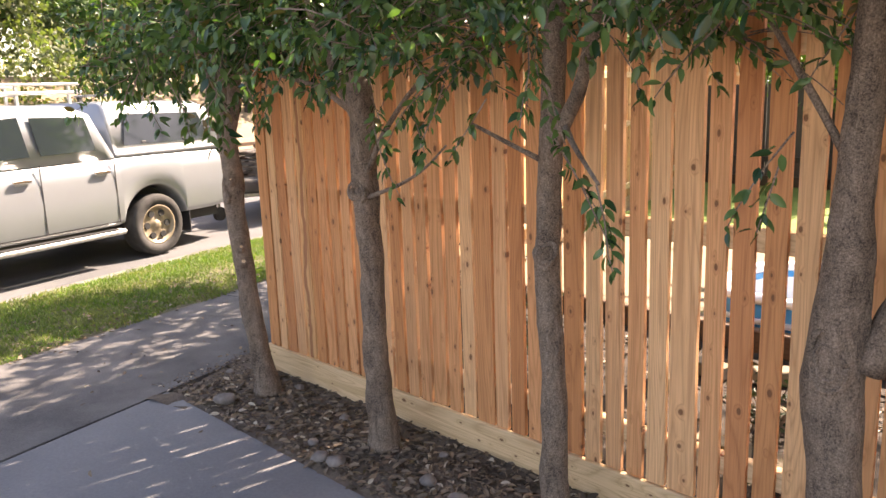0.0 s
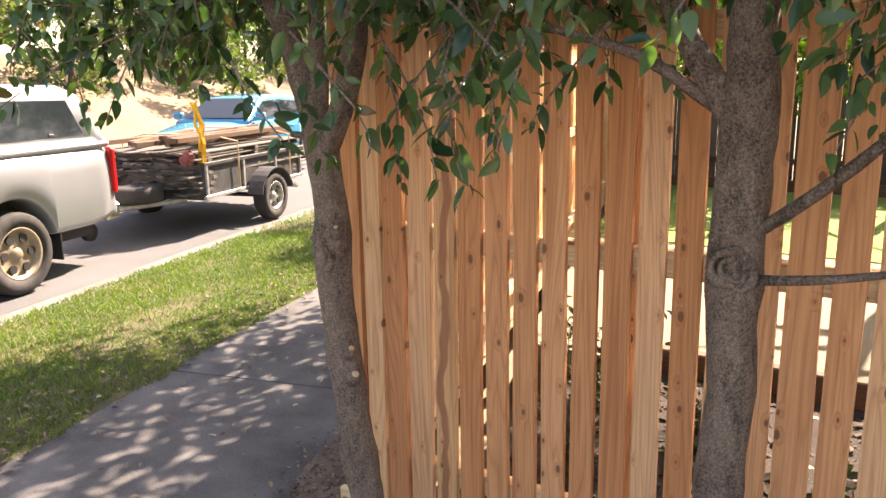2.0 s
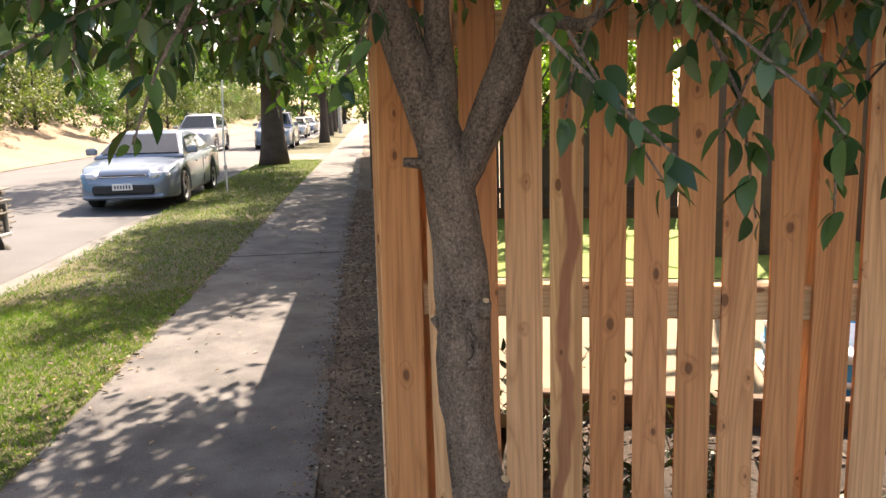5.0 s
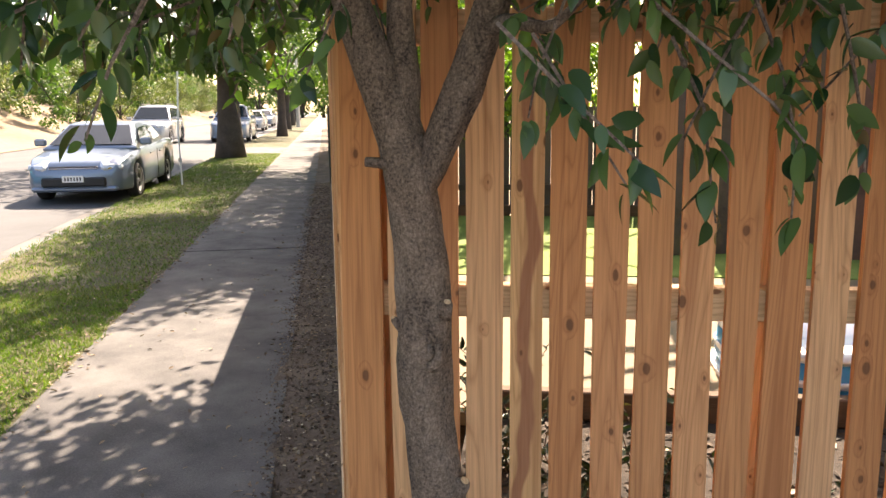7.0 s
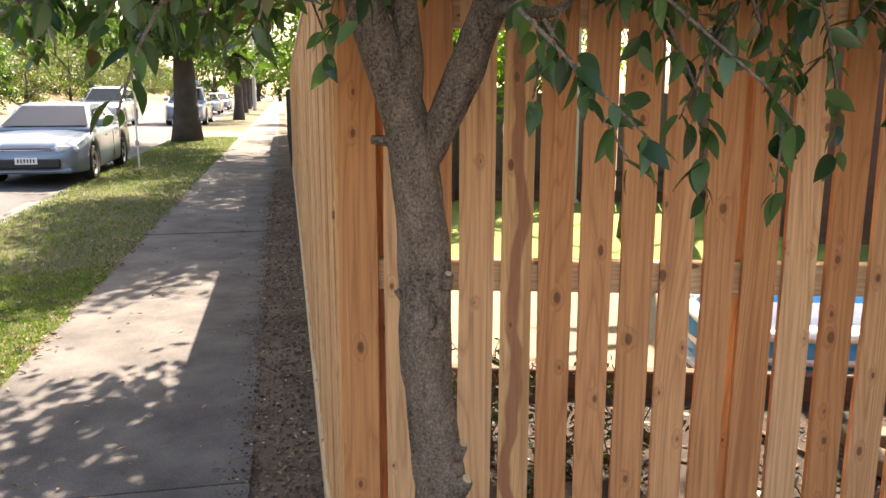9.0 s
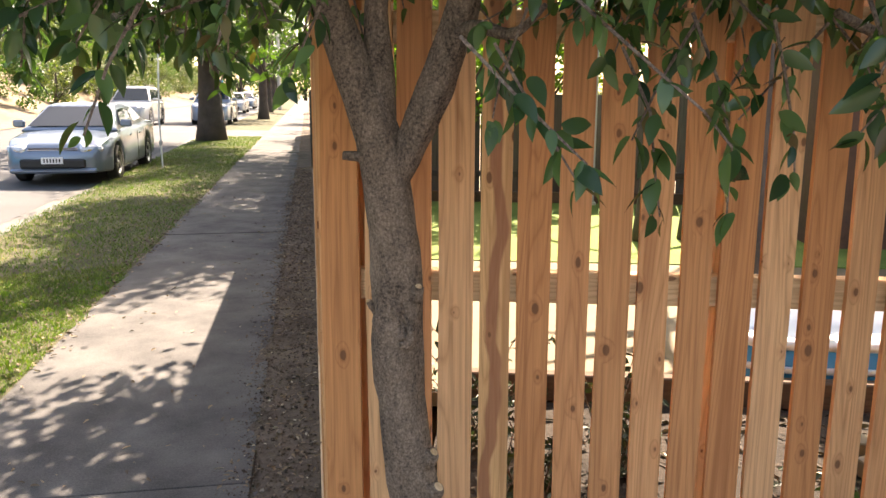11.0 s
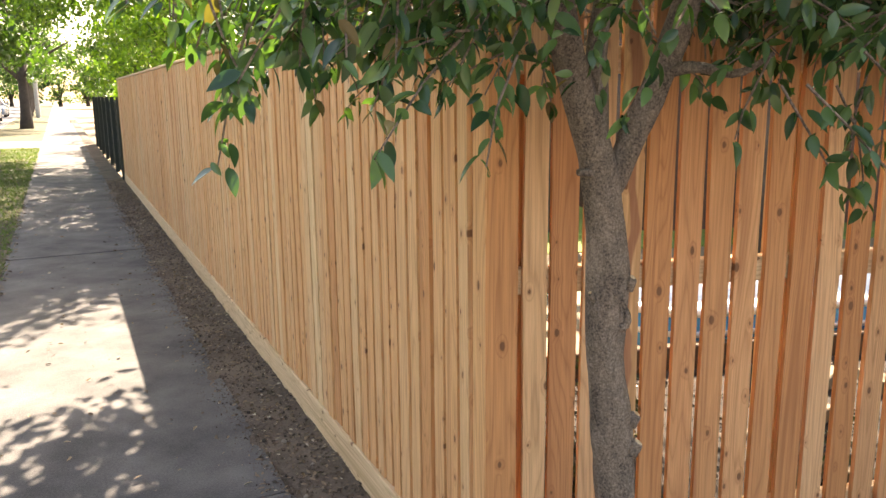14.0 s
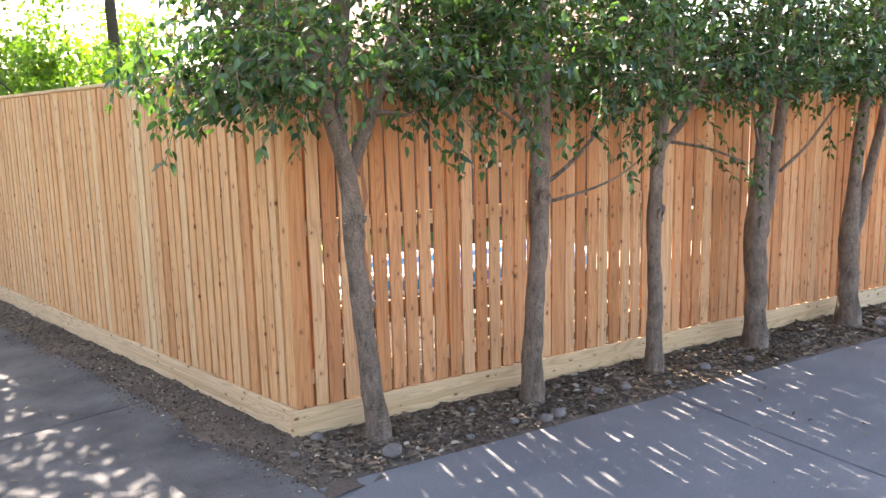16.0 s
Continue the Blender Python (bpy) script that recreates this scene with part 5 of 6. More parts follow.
def ute(at):
    """A four-door utility with a hard canopy over its tray, nose at +y, rear axle at y = 0."""
    car = thing("utility_truck", "silver-white dual-cab utility with canopy, parked at the kerb", "truck", at)
    W, zs, zr, r = 0.93, 1.22, 1.80, 0.365
    prof = [(-1.30, 0.62), (-1.28, 1.20), (0.9, 1.22), (2.6, 1.20), (2.75, 1.16), (3.9, 1.04), (4.1, 0.9), (4.2, 0.6)]
    wide = [(-1.30, W * 0.93), (-1.1, W * 0.985), (0, W), (3.5, W), (4.0, W * 0.88), (4.2, W * 0.7)]
    sill = [(-1.30, 0.50), (-0.9, 0.44), (0.4, 0.44), (0.6, 0.42), (2.7, 0.42), (4.2, 0.36)]
    part("body", body_shell(5.3, W, prof, wide, sill, (0.0, 3.1), 0.455, r, 0.03), SILVER, car, smooth=True)
    w0, w1 = W * 0.965, W * 0.74
    part("cabin", cabin_shell([(0.50, 1.22), (0.62, 1.70), (0.85, 1.79), (1.6, 1.81), (1.95, 1.76), (2.72, 1.18)], zs, w0, w1, zr), SILVER, car, "silver double cab", smooth=True)
    can = part("canopy", cabin_shell([(-1.24, 1.22), (-1.08, 1.72), (-0.9, 1.79), (0.0, 1.81), (0.46, 1.80), (0.47, 1.22)], zs, w0 * 0.985, w1 * 1.03, zr, 0.07), SILVER, car, "silver fibreglass tray canopy", True)
    part("canopy_rim", box(-W * 0.965, W * 0.965, -1.25, 0.47, 1.205, 1.245, 0.012), SILVER, car)
    side_panes(car, [[(0.70, 1.30), (1.35, 1.29), (1.35, 1.68), (0.72, 1.66)], [(1.47, 1.29), (2.35, 1.27), (1.92, 1.66), (1.47, 1.69)]], zs, zr, w0, w1)
    side_panes(car, [[(-0.95, 1.32), (0.33, 1.32), (0.20, 1.67), (-0.86, 1.65)]], zs, zr, w0 * 0.985, w1 * 1.03)
    for s in (-1, 1):
        part("window_divider", box(-0.006, 0.006, -0.012, 0.012, -0.16, 0.16), GALV, car, at=pose(s * (W * 0.865), -0.30, 1.49, 0, -s * 18 * 1.0, 0))
        for y in (-0.55, 0.05):
            part("window_latch", box(-0.014, 0.014, -0.03, 0.03, -0.015, 0.015, 0.005), BLACK, car, at=pose(s * (W * 0.925), y, 1.345))
        for y in (0.53, 1.41, 2.50):
            part("door_seam", box(-0.003, 0.003, -0.005, 0.005, -0.36, 0.36), BLACK, car, at=pose(s * W * 0.999, y, 0.84))
        part("sill_seam", box(-0.003, 0.003, -0.95, 0.95, -0.005, 0.005), BLACK, car, at=pose(s * W * 0.998, 1.48, 0.485))
        for y in (0.70, 1.62):
            h = part("door_handle", box(-0.018, 0.018, -0.10, 0.10, -0.02, 0.02, 0.009), CHROME, car, "chrome door handle", at=pose(s * (W + 0.012), y, 1.06))
            part("handle_recess", box(-0.003, 0.003, -0.07, 0.07, -0.03, 0.03), GREYPAINT, h, at=pose(-s * 0.014, 0, -0.01))
        part("side_step", box(-0.07, 0.07, -1.0, 1.0, -0.03, 0.03, 0.02), GALV, car, "grey metal side step", at=pose(s * (W + 0.03), 1.52, 0.38))
        part("step_tread", box(-0.05, 0.05, -0.9, 0.9, -0.004, 0.004), BLACK, car, at=pose(s * (W + 0.04), 1.52, 0.413))
        part("tail_light", box(-0.075, 0.075, -0.035, 0.035, -0.23, 0.23, 0.02), RED, car, "red tail light", at=pose(s * (W * 0.90), -1.275, 0.95))
        part("mud_flap", box(-0.12, 0.12, -0.01, 0.01, -0.20, 0.20, 0.005), BLACK, car, at=pose(s * (W - 0.16), -0.50, 0.40))
        for y in (0.0, 3.1):
            wheel(car, s * (W - 0.125), y, r, 0.25, 0.235, "steel")
        part("mirror", box(-0.11, 0.11, -0.06, 0.06, -0.11, 0.11, 0.03), CHROME, car, at=pose(s * (W + 0.13), 2.36, 1.36))
        part("headlight", box(-0.2, 0.2, -0.12, 0.12, -0.1, 0.1, 0.03), LAMP, car, at=pose(s * 0.62, 4.02, 0.90))
        part("rack_rail", box(-0.02, 0.02, -0.75, 0.75, -0.018, 0.018, 0.008), GALV, car, at=pose(s * 0.60, 1.35, 1.93))
        part("rack_rail", box(-0.018, 0.018, -0.75, 0.75, -0.015, 0.015, 0.008), GALV, car, at=pose(s * 0.60, 1.35, 2.02))
        for y in (0.75, 1.35, 1.95):
            part("rack_foot", box(-0.015, 0.015, -0.015, 0.015, -0.11, 0.11), GALV, car, at=pose(s * 0.60, y, 1.92))
        part("canopy_bar_foot", box(-0.02, 0.02, -0.03, 0.03, -0.04, 0.05), BLACK, car, at=pose(s * 0.58, -0.2, 1.84))
    for y in (0.65, 1.0, 1.35, 1.7, 2.05):
        part("rack_bar", box(-0.62, 0.62, -0.016, 0.016, -0.012, 0.012, 0.006), GALV, car, at=pose(0, y, 1.945))
    part("canopy_bar", box(-0.68, 0.68, -0.02, 0.02, -0.015, 0.015, 0.006), GALV, car, at=pose(0, -0.2, 1.895))
    part("rear_bumper", box(-W * 0.86, W * 0.86, -0.10, 0.10, -0.09, 0.09, 0.03), CHROME, car, "chrome step bumper", at=pose(0, -1.34, 0.52))
    part("tow_bar", box(-0.04, 0.04, -0.22, 0.22, -0.04, 0.04, 0.008), BLACK, car, at=pose(0, -1.42, 0.42))
    part("underbody", box(-0.62, 0.62, -1.2, 3.9, 0.30, 0.85), BLACK, car)
    part("exhaust", tube([(0.5, -0.9, 0.36), (0.5, -1.32, 0.36)], 0.035, 10), GALV, car)
    part("rear_window", slab_poly([(0.52, -1.225, 1.30), (-0.52, -1.225, 1.30), (-0.46, -1.10, 1.68), (0.46, -1.10, 1.68)], 0.008, 0.012), GLASS, car)
    part("windscreen", slab_poly([(-0.80, 2.66, 1.24), (0.80, 2.66, 1.24), (0.66, 2.02, 1.70), (-0.66, 2.02, 1.70)], 0.008, 0.014), GLASS, car)
    return car


ute(facing(5.325, 2.775))


def trailer(at):
    """A steel box trailer, towing end at +y; the axle is at y = 0."""
    t = thing("box_trailer", "dark steel box trailer hitched behind the utility", "trailer", at)
    W, y0, y1, zf, zt = 0.80, -1.15, 1.25, 0.45, 0.86
    part("floor", box(-W, W, y0, y1, zf - 0.03, zf + 0.02, 0.005), TRAILER, t)
    for s in (-1, 1):
        part("side_panel", box(-0.012, 0.012, y0, y1, zf, zt, 0.004), TRAILER, t, at=pose(s * W, 0, 0))
        for z in (zf, zt - 0.02):
            part("side_rail", box(-0.022, 0.022, y0, y1, -0.022, 0.022, 0.005), GALV if z == zf else TRAILER, t, at=pose(s * (W + 0.02), 0, z))
        for y in (y0 + 0.05, -0.4, 0.4, y1 - 0.05):
            part("side_post", box(-0.02, 0.02, -0.02, 0.02, zf, zt, 0.004), GALV, t, at=pose(s * (W + 0.02), y, 0))
        prof = []
        bm = bmesh.new()
        rr = 0.40
        a0 = None
        for k in range(13):
            a = radians(10 + 160 * k / 12)
            q = [bm.verts.new((x, math.cos(a) * rr, 0.31 + math.sin(a) * rr * 0.92)) for x in (-0.11, 0.11)]
            if a0:
                bm.faces.new((a0[0], a0[1], q[1], q[0]))
            a0 = q
        g = bmesh.ops.extrude_face_region(bm, geom=bm.faces[:])
        for v in g["geom"]:
            if isinstance(v, bmesh.types.BMVert):
                v.co += Vector((0, v.co.y, v.co.z - 0.31)).normalized() * 0.012
        bmesh.ops.recalc_face_normals(bm, faces=bm.faces)
        part("mudguard", bm, TRAILER, t, at=pose(s * (W + 0.17), 0, 0))
        part("guard_step", box(-0.1, 0.1, -0.10, 0.10, -0.012, 0.012), GALV, t, at=pose(s * (W + 0.17), -0.48, 0.40, 28, 0, 0))
        wheel(t, s * (W + 0.16), 0.0, 0.31, 0.185, 0.185, "dark")
        part("tail_light", box(-0.07, 0.07, -0.02, 0.02, -0.04, 0.04, 0.008), RED, t, at=pose(s * 0.62, y0 - 0.03, 0.42))
        part("drawbar", tube([(s * 0.55, y1, 0.42), (0.03 * s, y1 + 1.12, 0.42)], 0.035, 6), GALV, t)
    for y, nm in ((y0, "tail_board"), (y1, "front_board")):
        part(nm, box(-W, W, -0.012, 0.012, zf, zt, 0.004), TRAILER, t, at=pose(0, y, 0))
        for z in (0.58, 0.72):
            part("pressed_rib", box(-W + 0.05, W - 0.05, -0.008, 0.008, -0.012, 0.012, 0.004), TRAILER, t, at=pose(0, y + (0.018 if y > 0 else -0.018), z))
    part("axle", tube([(-W - 0.1, 0, 0.31), (W + 0.1, 0, 0.31)], 0.03, 8), TRAILER, t)
    part("coupling", box(-0.05, 0.05, -0.14, 0.14, -0.05, 0.06, 0.015), GALV, t, at=pose(0, y1 + 1.18, 0.43))
    part("jockey_wheel", lathe([(0.03, -0.03), (0.10, -0.03), (0.10, 0.03), (0.03, 0.03)], 16), RUBBER, t, at=pose(0.14, y1 + 0.85, 0.16))
    part("jockey_post", tube([(0.14, y1 + 0.85, 0.16), (0.14, y1 + 0.85, 0.60)], 0.022, 8), GALV, t)
    sp = lathe([(0.18, -0.09), (0.29, -0.09), (0.31, -0.05), (0.31, 0.05), (0.29, 0.09), (0.18, 0.09)], 24, "z")
    spare = part("spare_wheel", sp, RUBBER, t, "grey dusty spare tyre lying flat", True, pose(-0.18, y1 + 0.42, 0.54))
    part("spare_rim", lathe([(0.001, 0.04), (0.12, 0.05), (0.18, 0.08), (0.185, 0.0), (0.001, 0.0)], 20, "z"), TRAILER, spare)
    return t


TRAILER_AT = facing(5.15, 6.66)
trailer(TRAILER_AT)

# the load: old palings stacked across the trailer's length
PLANK = mesh_of("plank", box(-0.05, 0.05, -0.009, 0.009, -1.35, 1.35, 0.003), OLDWOOD)
for lay in range(8):
    for k in range(13):
        m = TRAILER_AT @ pose(-0.74 + 0.122 * k + RNG.normal(0, 0.012), 0.02 + RNG.normal(0, 0.06), 0.50 + 0.068 * lay + RNG.normal(0, 0.004), 90, RNG.normal(0, 1.5), RNG.normal(0, 1.0)) @ pose(0, 0, 0, 0, 0, 0)
        o = new("plank", PLANK)
        o.matrix_world = m
        tagged(o, "old weathered grey fence paling stacked on the trailer", "plank", "old palings on the trailer")
BATTEN = mesh_of("batten", box(-0.04, 0.04, -0.02, 0.02, -0.82, 0.82, 0.003), OLDWOOD)
for lay in range(7):
    for y in (-1.05, 0.0, 1.1):
        o = new("batten", BATTEN)
        o.matrix_world = TRAILER_AT @ pose(0, y + RNG.normal(0, 0.03), 0.533 + 0.068 * lay, 0, 90, RNG.normal(0, 2)) @ pose(0, 0, 0, 0, 0, 90)
        tagged(o, "weathered cross batten between stacked palings", "batten", "battens in the stack")
LONGB = mesh_of("batten", box(-0.045, 0.045, -0.03, 0.03, -1.2, 1.2, 0.004), SLEEPER)
for k in range(9):
    o = new("batten", LONGB)
    o.matrix_world = TRAILER_AT @ pose(RNG.uniform(-0.65, 0.65), RNG.uniform(-0.2, 0.25), 1.075 + 0.05 * (k % 2), 90, RNG.normal(0, 2), RNG.normal(0, 7))
    tagged(o, "loose old timber rail lying on the load", "timber", "loose rails on the load")
straps = thing("ratchet_strap", "bundled yellow ratchet strap tied over the load", "strap", TRAILER_AT)
for k in range(7):
    a = RNG.normal(0, 0.03, 6)
    pts = [(-0.78 + a[0], 1.22 + a[1], 0.86), (-0.80 + a[2], 1.24 + a[3], 1.08), (-0.76 + a[4], 1.20 + a[5], 1.30), (-0.72 + a[0], 1.22 + a[2], 1.56)]
    part("strap", tube(pts, 0.013, 5), YELLOW, straps)
rope = thing("rope", "pale rope lashed over the stacked palings", "rope", TRAILER_AT)
for y in (0.55, -0.75):
    part("strand", tube([(-0.86, y, 0.48), (-0.86, y, 1.06), (-0.5, y + 0.03, 1.14), (0.5, y, 1.14), (0.86, y, 1.06), (0.86, y, 0.48)], 0.011, 6), PALE, rope)
bag = bmesh.new()
bmesh.ops.create_icosphere(bag, subdivisions=4, radius=0.10)
for v in bag.verts:
    v.co *= 1 + 0.35 * noise.noise(v.co * 9) + 0.25 * noise.noise(v.co * 26)
    v.co.z *= 0.9
    v.co.y *= 0.6
red_bag = new("bag", mesh_of("bag", bag, DULLRED, True))
red_bag.matrix_world = TRAILER_AT @ pose(-0.70, 1.36, 0.92)
tagged(red_bag, "crumpled red bag tied to the load's front corner", "bag")

silver_car = sedan("car", facing(4.63, 15.67), BLUESILVER, "blue-silver sedan parked at the kerb facing this way", group="cars in the street")
sedan("car", facing(8.05, 12.2), BLUE, "bright blue hatchback driving past on the road", "hatch", group="cars in the street")
sedan("car", facing(7.85, 36.4), GREYPAINT, "pale grey off-road wagon on the road", "suv", group="cars in the street")
# wagon standing in shade: that darkening is put into its blue-grey paint
big4 = sedan("car", facing(4.62, 39.0), BLUESILVER, "off-road wagon with blue roof load, parked beyond the tree, shade put into its blue-grey", "suv", group="cars in the street")
part("roof_load", box(-0.5, 0.5, -0.8, 0.7, 1.86, 2.15, 0.08), BLUE, big4, "blue tarpaulin roof load")
sedan("car", facing(8.15, 66), WHITE, "distant white sedan on the road", group="cars in the street")
sedan("car", facing(5.4, 58), GREYPAINT, "distant grey sedan parked at the kerb", group="cars in the street")
sedan("car", facing(5.65, 72), BLUESILVER, "distant blue sedan parked at the kerb", group="cars in the street")

# ---- the yard behind the fence ----


def yard_sheet(name, x1, y0, y1, z, material, label, category):
    """Ground inside the front fence, whose slant it follows."""
    bm = bmesh.new()
    k = math.tan(radians(SLANT))
    f = bm.faces.new([bm.verts.new(c) for c in ((0.16 - k * y0, y0, z), (x1, y0, z), (x1, y1, z), (0.16 - k * y1, y1, z))])
    r = bmesh.ops.extrude_face_region(bm, geom=[f])
    bmesh.ops.translate(bm, vec=(0, 0, -0.1), verts=[v for v in r["geom"] if isinstance(v, bmesh.types.BMVert)])
    bmesh.ops.recalc_face_normals(bm, faces=bm.faces)
    return tagged(new(name, mesh_of(name, bm, material)), label, category, kind="structure")


bed("yard_bed", 0.12, 9.0, 0.03, 2.0, 0.05, "mulched garden bed just inside the fence, coloured dark for its shade", soil=SHADED_MULCH)
yard_sheet("patio", 9.5, 2.10, 5.4, 0.01, PATIO, "bright sunlit beige paving in the yard", "paving")
yard_sheet("yard_lawn", 9.5, 5.4, 9.4, 0.02, LAWN, "sunlit green back lawn", "lawn")
litter("leaf_litter", 4200, lambda: (RNG.uniform(0.2, 7.0), RNG.uniform(0.12, 1.95)), "woodchips and a few pale chips in the yard bed, coloured dark for its shade", 0.055, leaf=SHADED_LITTER)
edging = thing("garden_edging", "dark timber sleepers edging the yard bed", "edging", pose(0, 0, 0))
for i in range(4):
    part("sleeper", box(-0.075, 0.075, -0.04, 0.04, -1.19, 1.19, 0.008), SLEEPER, edging, at=pose(1.35 + 2.4 * i, 2.05, 0.07, 0, 90, 0))
low = thing("garden_edging", "low dark timber edge along the back lawn", "edging", pose(0, 0, 0))
for i in range(5):
    part("sleeper", box(-0.09, 0.09, -0.04, 0.04, -1.19, 1.19, 0.008), SLEEPER, low, at=pose(-1.05 + 2.4 * i, 9.45, 0.08, 0, 90, 0))


def brick_thing(x, y, turn):
    ob = new("brick", mesh_of("brick", box(-0.115, 0.115, -0.055, 0.055, 0, 0.076, 0.006), PATIO))
    ob.matrix_world = pose(x, y, 0.015, 0, 0, turn)
    tagged(ob, "loose pale brick lying in the yard bed", "brick", "loose bricks in the bed")


for k in range(16):
    brick_thing(RNG.uniform(1.7, 4.2), RNG.uniform(0.3, 1.8), RNG.uniform(0, 180))

def loops_mesh(loops, material, closed=True):
    """Skin through a row of rounded-rectangle loops (half length, half width, corner radius, z)."""
    bm = bmesh.new()
    rings = []
    for hx, hy, r, z in loops:
        ring = []
        for qx, qy, a0 in ((1, 1, 0), (-1, 1, 90), (-1, -1, 180), (1, -1, 270)):
            for k in range(9):
                a = radians(a0 + 90 * k / 8)
                ring.append(bm.verts.new((qx * (hx - r) + r * math.cos(a), qy * (hy - r) + r * math.sin(a), z)))
        rings.append(ring)
    n = len(rings[0])
    for a, b in zip(rings, rings[1:] + (rings[:1] if closed else [])):
        for k in range(n):
            bm.faces.new((a[k], a[(k + 1) % n], b[(k + 1) % n], b[k]))
    if not closed:
        bm.faces.new(rings[-1])
    bmesh.ops.recalc_face_normals(bm, faces=bm.faces)
    return bm


pool = thing("paddling_pool", "blue and white oblong paddling pool on the paving", "pool", pose(2.86, 2.76, 0.01))
part("wall", loops_mesh([(1.280, 0.550, 0.400, 0.0), (1.310, 0.580, 0.420, 0.08), (1.300, 0.570, 0.420, 0.25), (1.220, 0.490, 0.360, 0.25), (1.220, 0.490, 0.360, 0.0)], POOLBLUE), POOLBLUE, pool, "blue pool wall", True)
part("rim", loops_mesh([(1.300, 0.570, 0.420, 0.245), (1.320, 0.590, 0.430, 0.275), (1.280, 0.550, 0.410, 0.305), (1.220, 0.490, 0.360, 0.29), (1.220, 0.490, 0.360, 0.245)], POOLWHITE), POOLWHITE, pool, "white rolled rim", True)
part("stripe", loops_mesh([(1.312, 0.582, 0.422, 0.12), (1.318, 0.588, 0.426, 0.13), (1.318, 0.588, 0.426, 0.15), (1.312, 0.582, 0.422, 0.16)], POOLWHITE), POOLWHITE, pool, "white printed stripe", True)
part("liner", loops_mesh([(1.230, 0.500, 0.370, 0.26), (1.210, 0.480, 0.360, 0.12), (1.120, 0.390, 0.320, 0.09)], POOLWHITE, False), POOLWHITE, pool, "white pool liner", True)
part("foot_rim", loops_mesh([(1.270, 0.540, 0.390, 0.0), (1.340, 0.610, 0.440, 0.0), (1.340, 0.610, 0.440, 0.022), (1.270, 0.540, 0.390, 0.022)], POOLWHITE), POOLWHITE, pool)


def shrub(x, y, r, h, n, leaf, label):
    t = thing("shrub", label, "shrub", pose(x, y, 0.0), "shrubs in the yard bed")
    roots, ways, lens = [], [], []
    for _ in range(n):
        a = RNG.uniform(0, 6.283)
        roots.append((RNG.normal(0, 0.04), RNG.normal(0, 0.04), 0.0))
        ways.append((math.cos(a) * 0.5 * r / h, math.sin(a) * 0.5 * r / h, 1.0))
        lens.append(h * RNG.uniform(0.6, 1.1))
    at, way, sz, lines = sprays(roots, ways, lens, 2, 0.055)
    part("foliage", leaves_mesh("foliage", at, way, sz, leaf), leaf, t)
    tagged(part("stem", twig_mesh(lines, 0.003), BARK, t), kind="stuff")


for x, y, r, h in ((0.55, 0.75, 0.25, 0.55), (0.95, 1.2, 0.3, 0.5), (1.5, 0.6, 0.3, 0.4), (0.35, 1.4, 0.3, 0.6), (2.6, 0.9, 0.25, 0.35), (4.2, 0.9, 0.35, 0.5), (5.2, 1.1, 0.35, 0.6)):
    shrub(x, y, r, h, 14, LEAF_SHADE, "small leafy shrub in the yard bed, leaves coloured dark for its shade")

# house at the back: weatherboards, a window, a low brick wing
house = thing("house", "pale weatherboard house with brick wing behind the lawn", "house", pose(0, 0, 0))
part("wall", box(3.6, 11.0, 11.2, 11.4, 0, 2.7), WALLPAINT, house)
for i in range(17):
    part("weatherboard", box(3.6, 11.0, -0.012, 0.012, 0, 0.165, 0.004), WALLPAINT, house, at=pose(0, 11.18, 0.12 + 0.15 * i, -6, 0, 0))
part("brick_wing", box(3.55, 11.0, 6.3, 11.2, 0.0, 2.4), BRICKWALL, house, "dark brown brick wall")
part("roof", slab_poly([(3.2, 5.9, 2.5), (11.4, 5.9, 2.5), (11.4, 9.6, 4.1), (3.2, 9.6, 4.1)], 0.12, 0.0), ROOFTILE, house)
part("roof", slab_poly([(11.4, 13.2, 2.5), (3.2, 13.2, 2.5), (3.2, 9.6, 4.1), (11.4, 9.6, 4.1)], 0.12, 0.0), ROOFTILE, house)
w = part("window", box(4.4, 5.8, 6.27, 6.295, 1.0, 2.1), GLASS, house)
part("window_frame", box(4.34, 5.86, 6.255, 6.285, 2.1, 2.16), WALLPAINT, w)
part("window_sill", box(4.34, 5.86, 6.22, 6.29, 0.94, 1.0), WALLPAINT, w)
post = thing("verandah_post", "tall pale painted post at the end of the lawn", "post", pose(1.555, 9.3, 0.0))
part("shaft", box(-0.055, 0.055, -0.055, 0.055, 0.0, 2.75, 0.008), WALLPAINT, post)
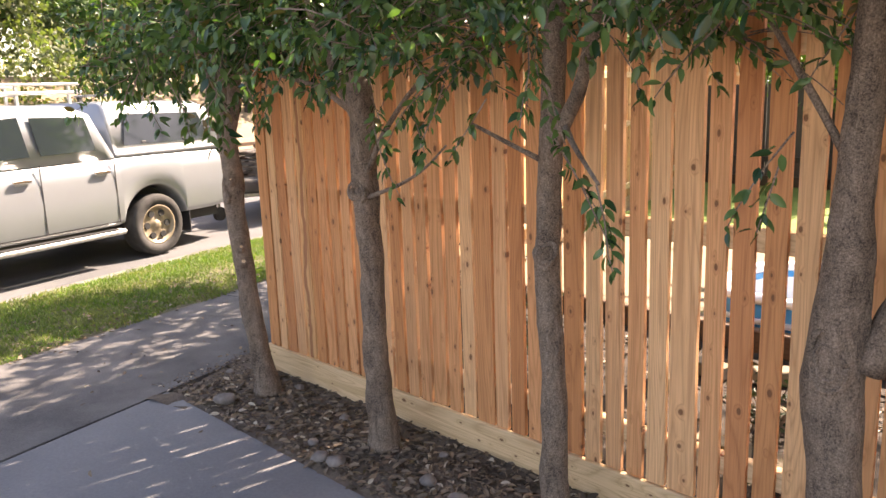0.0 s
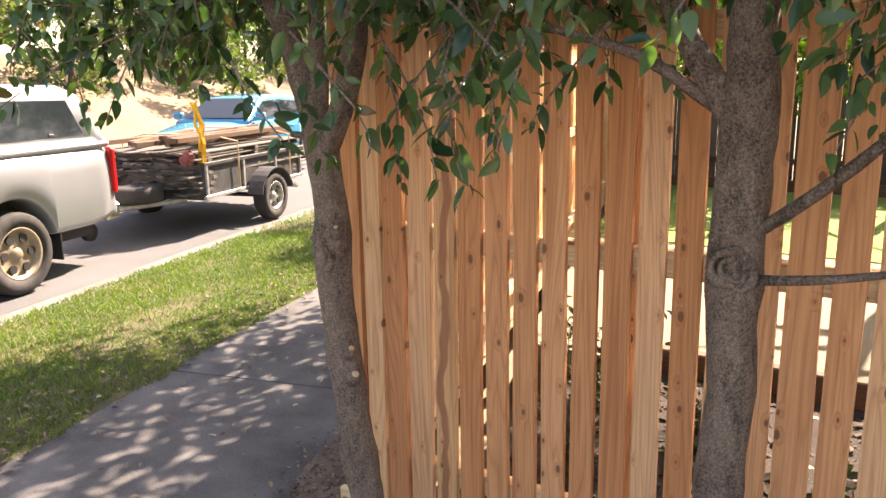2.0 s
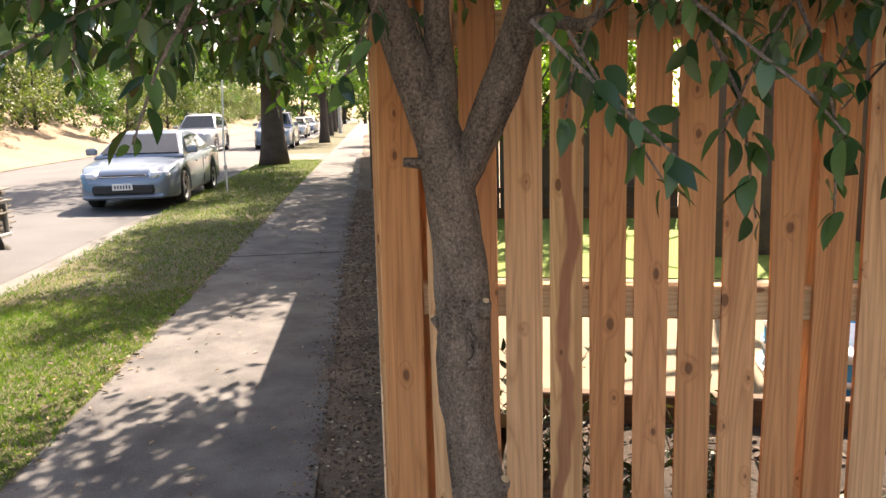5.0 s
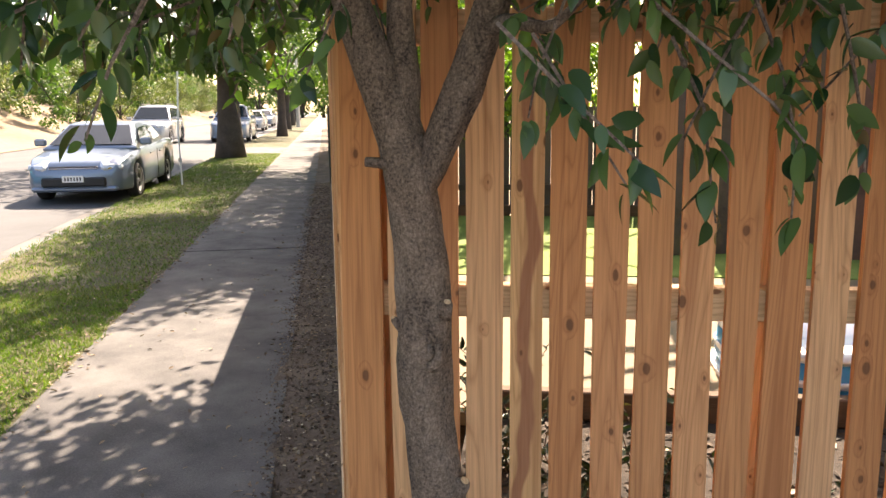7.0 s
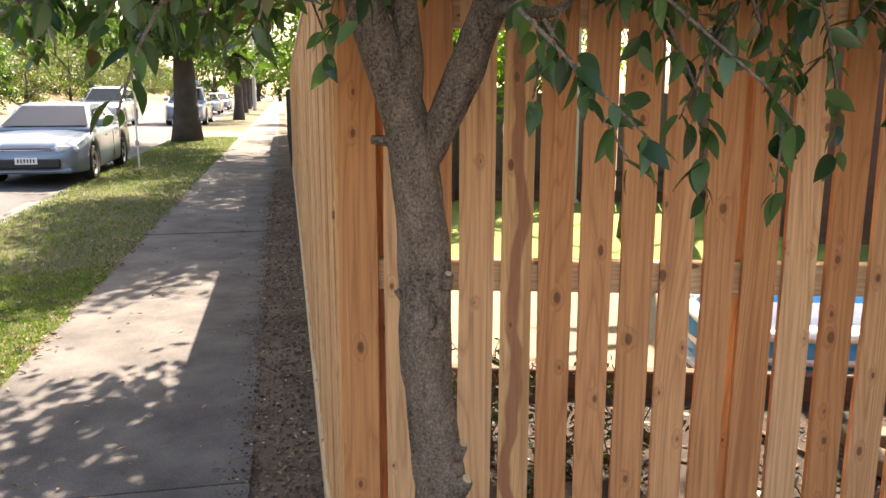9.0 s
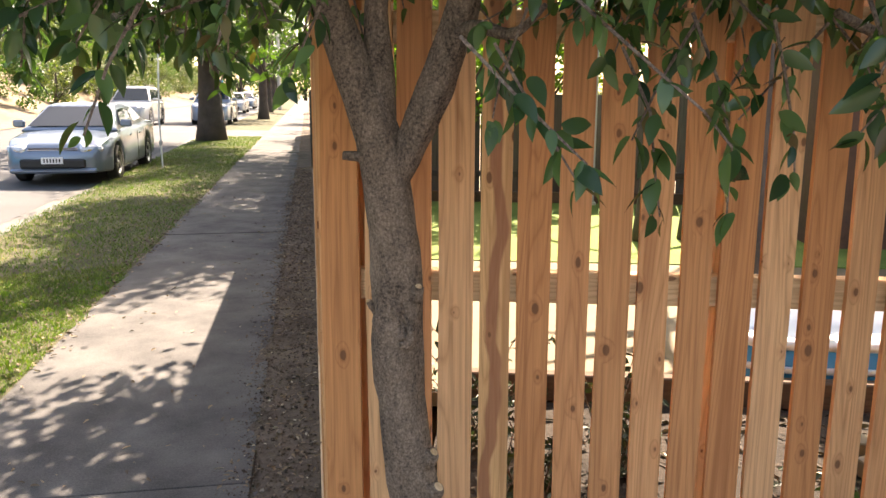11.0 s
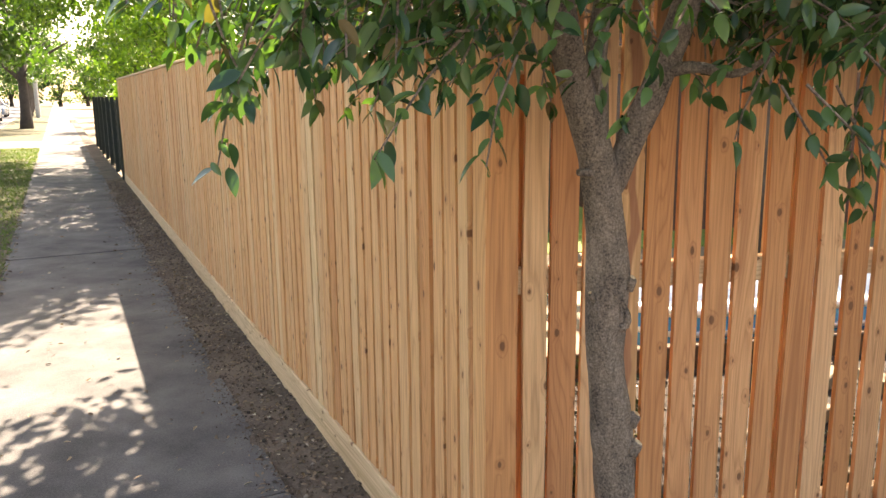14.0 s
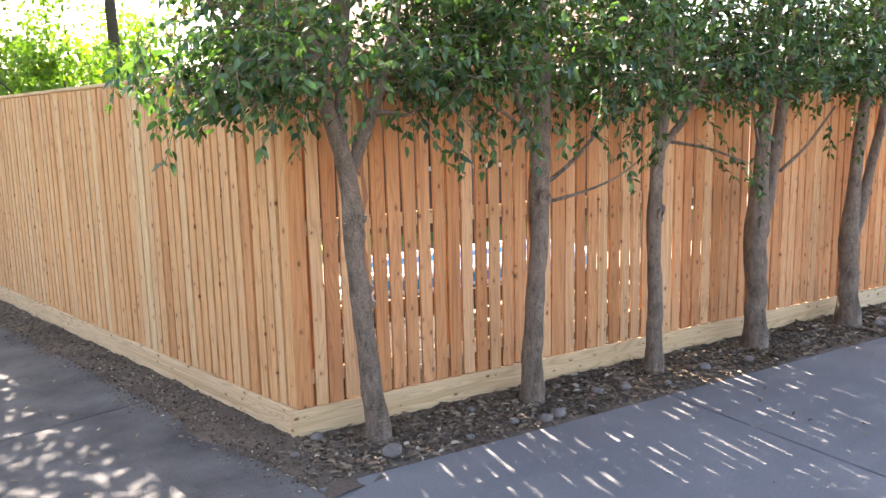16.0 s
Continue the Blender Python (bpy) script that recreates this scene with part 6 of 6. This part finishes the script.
part("base_plate", box(-0.085, 0.085, -0.085, 0.085, 0.0, 0.06, 0.01), WALLPAINT, post)
back = thing("back_fence", "dark stained timber fence behind the lawn", "fence", pose(0, 0, 0))
BACKP = mesh_of("paling", box(-0.07, 0.07, -0.01, 0.01, 0, 1.55, 0.003), OLDWOOD)
for i in range(38):
    part("paling", BACKP, OLDWOOD, back, at=pose(-2.2 + 0.15 * i, 9.75 + 0.012 * (i % 2), 0))
part("rail", box(-0.04, 0.04, -0.025, 0.025, -2.8, 2.8, 0.003), OLDWOOD, back, at=pose(0.6, 9.70, 0.4, 0, 90, 0))

# ---- further along the footpath ----
dark = thing("neighbour_fence", "dark green steel fence with posts along the footpath", "fence", STREET)
for i in range(7):
    u = 14.9 + 1.9 * i
    part("post", box(-0.04, 0.04, -0.04, 0.04, 0, 1.62, 0.006), DARKFENCE, dark, at=pose(0.02, u, 0))
    p = part("panel", box(-0.012, 0.012, -0.91, 0.91, 0.05, 1.52, 0.004), DARKFENCE, dark, at=pose(0.08, u + 0.95, 0))
    for k in range(6):
        part("pressed_rib", box(-0.012, 0.012, -0.03, 0.03, 0.06, 1.5, 0.006), DARKFENCE, p, at=pose(-0.016, -0.75 + 0.3 * k, 0))
    part("top_rail", box(-0.03, 0.03, -0.91, 0.91, 1.52, 1.56, 0.005), DARKFENCE, dark, at=pose(0.08, u + 0.95, 0))

stake = thing("marker_stake", "thin leaning white stake in the verge", "stake", STREET)
part("shaft", tube([(-3.12, 15.4, 0), (-3.13, 15.4, 1.1), (-3.07, 15.45, 2.35)], 0.018, 8), WHITE, stake)
part("collar", box(-0.035, 0.035, -0.035, 0.035, -0.05, 0.05, 0.01), GALV, stake, at=pose(-3.125, 15.4, 0.52))
pole = thing("utility_pole", "pale timber utility pole with crossarm far down the street", "pole", STREET)
part("shaft", tube([(-2.4, 66, 0), (-2.4, 66, 9)], [0.17, 0.12], 12), GALV, pole)
part("crossarm", box(-1.1, 1.1, -0.05, 0.05, -0.06, 0.06, 0.01), OLDWOOD, pole, at=pose(-2.4, 66, 8.4))
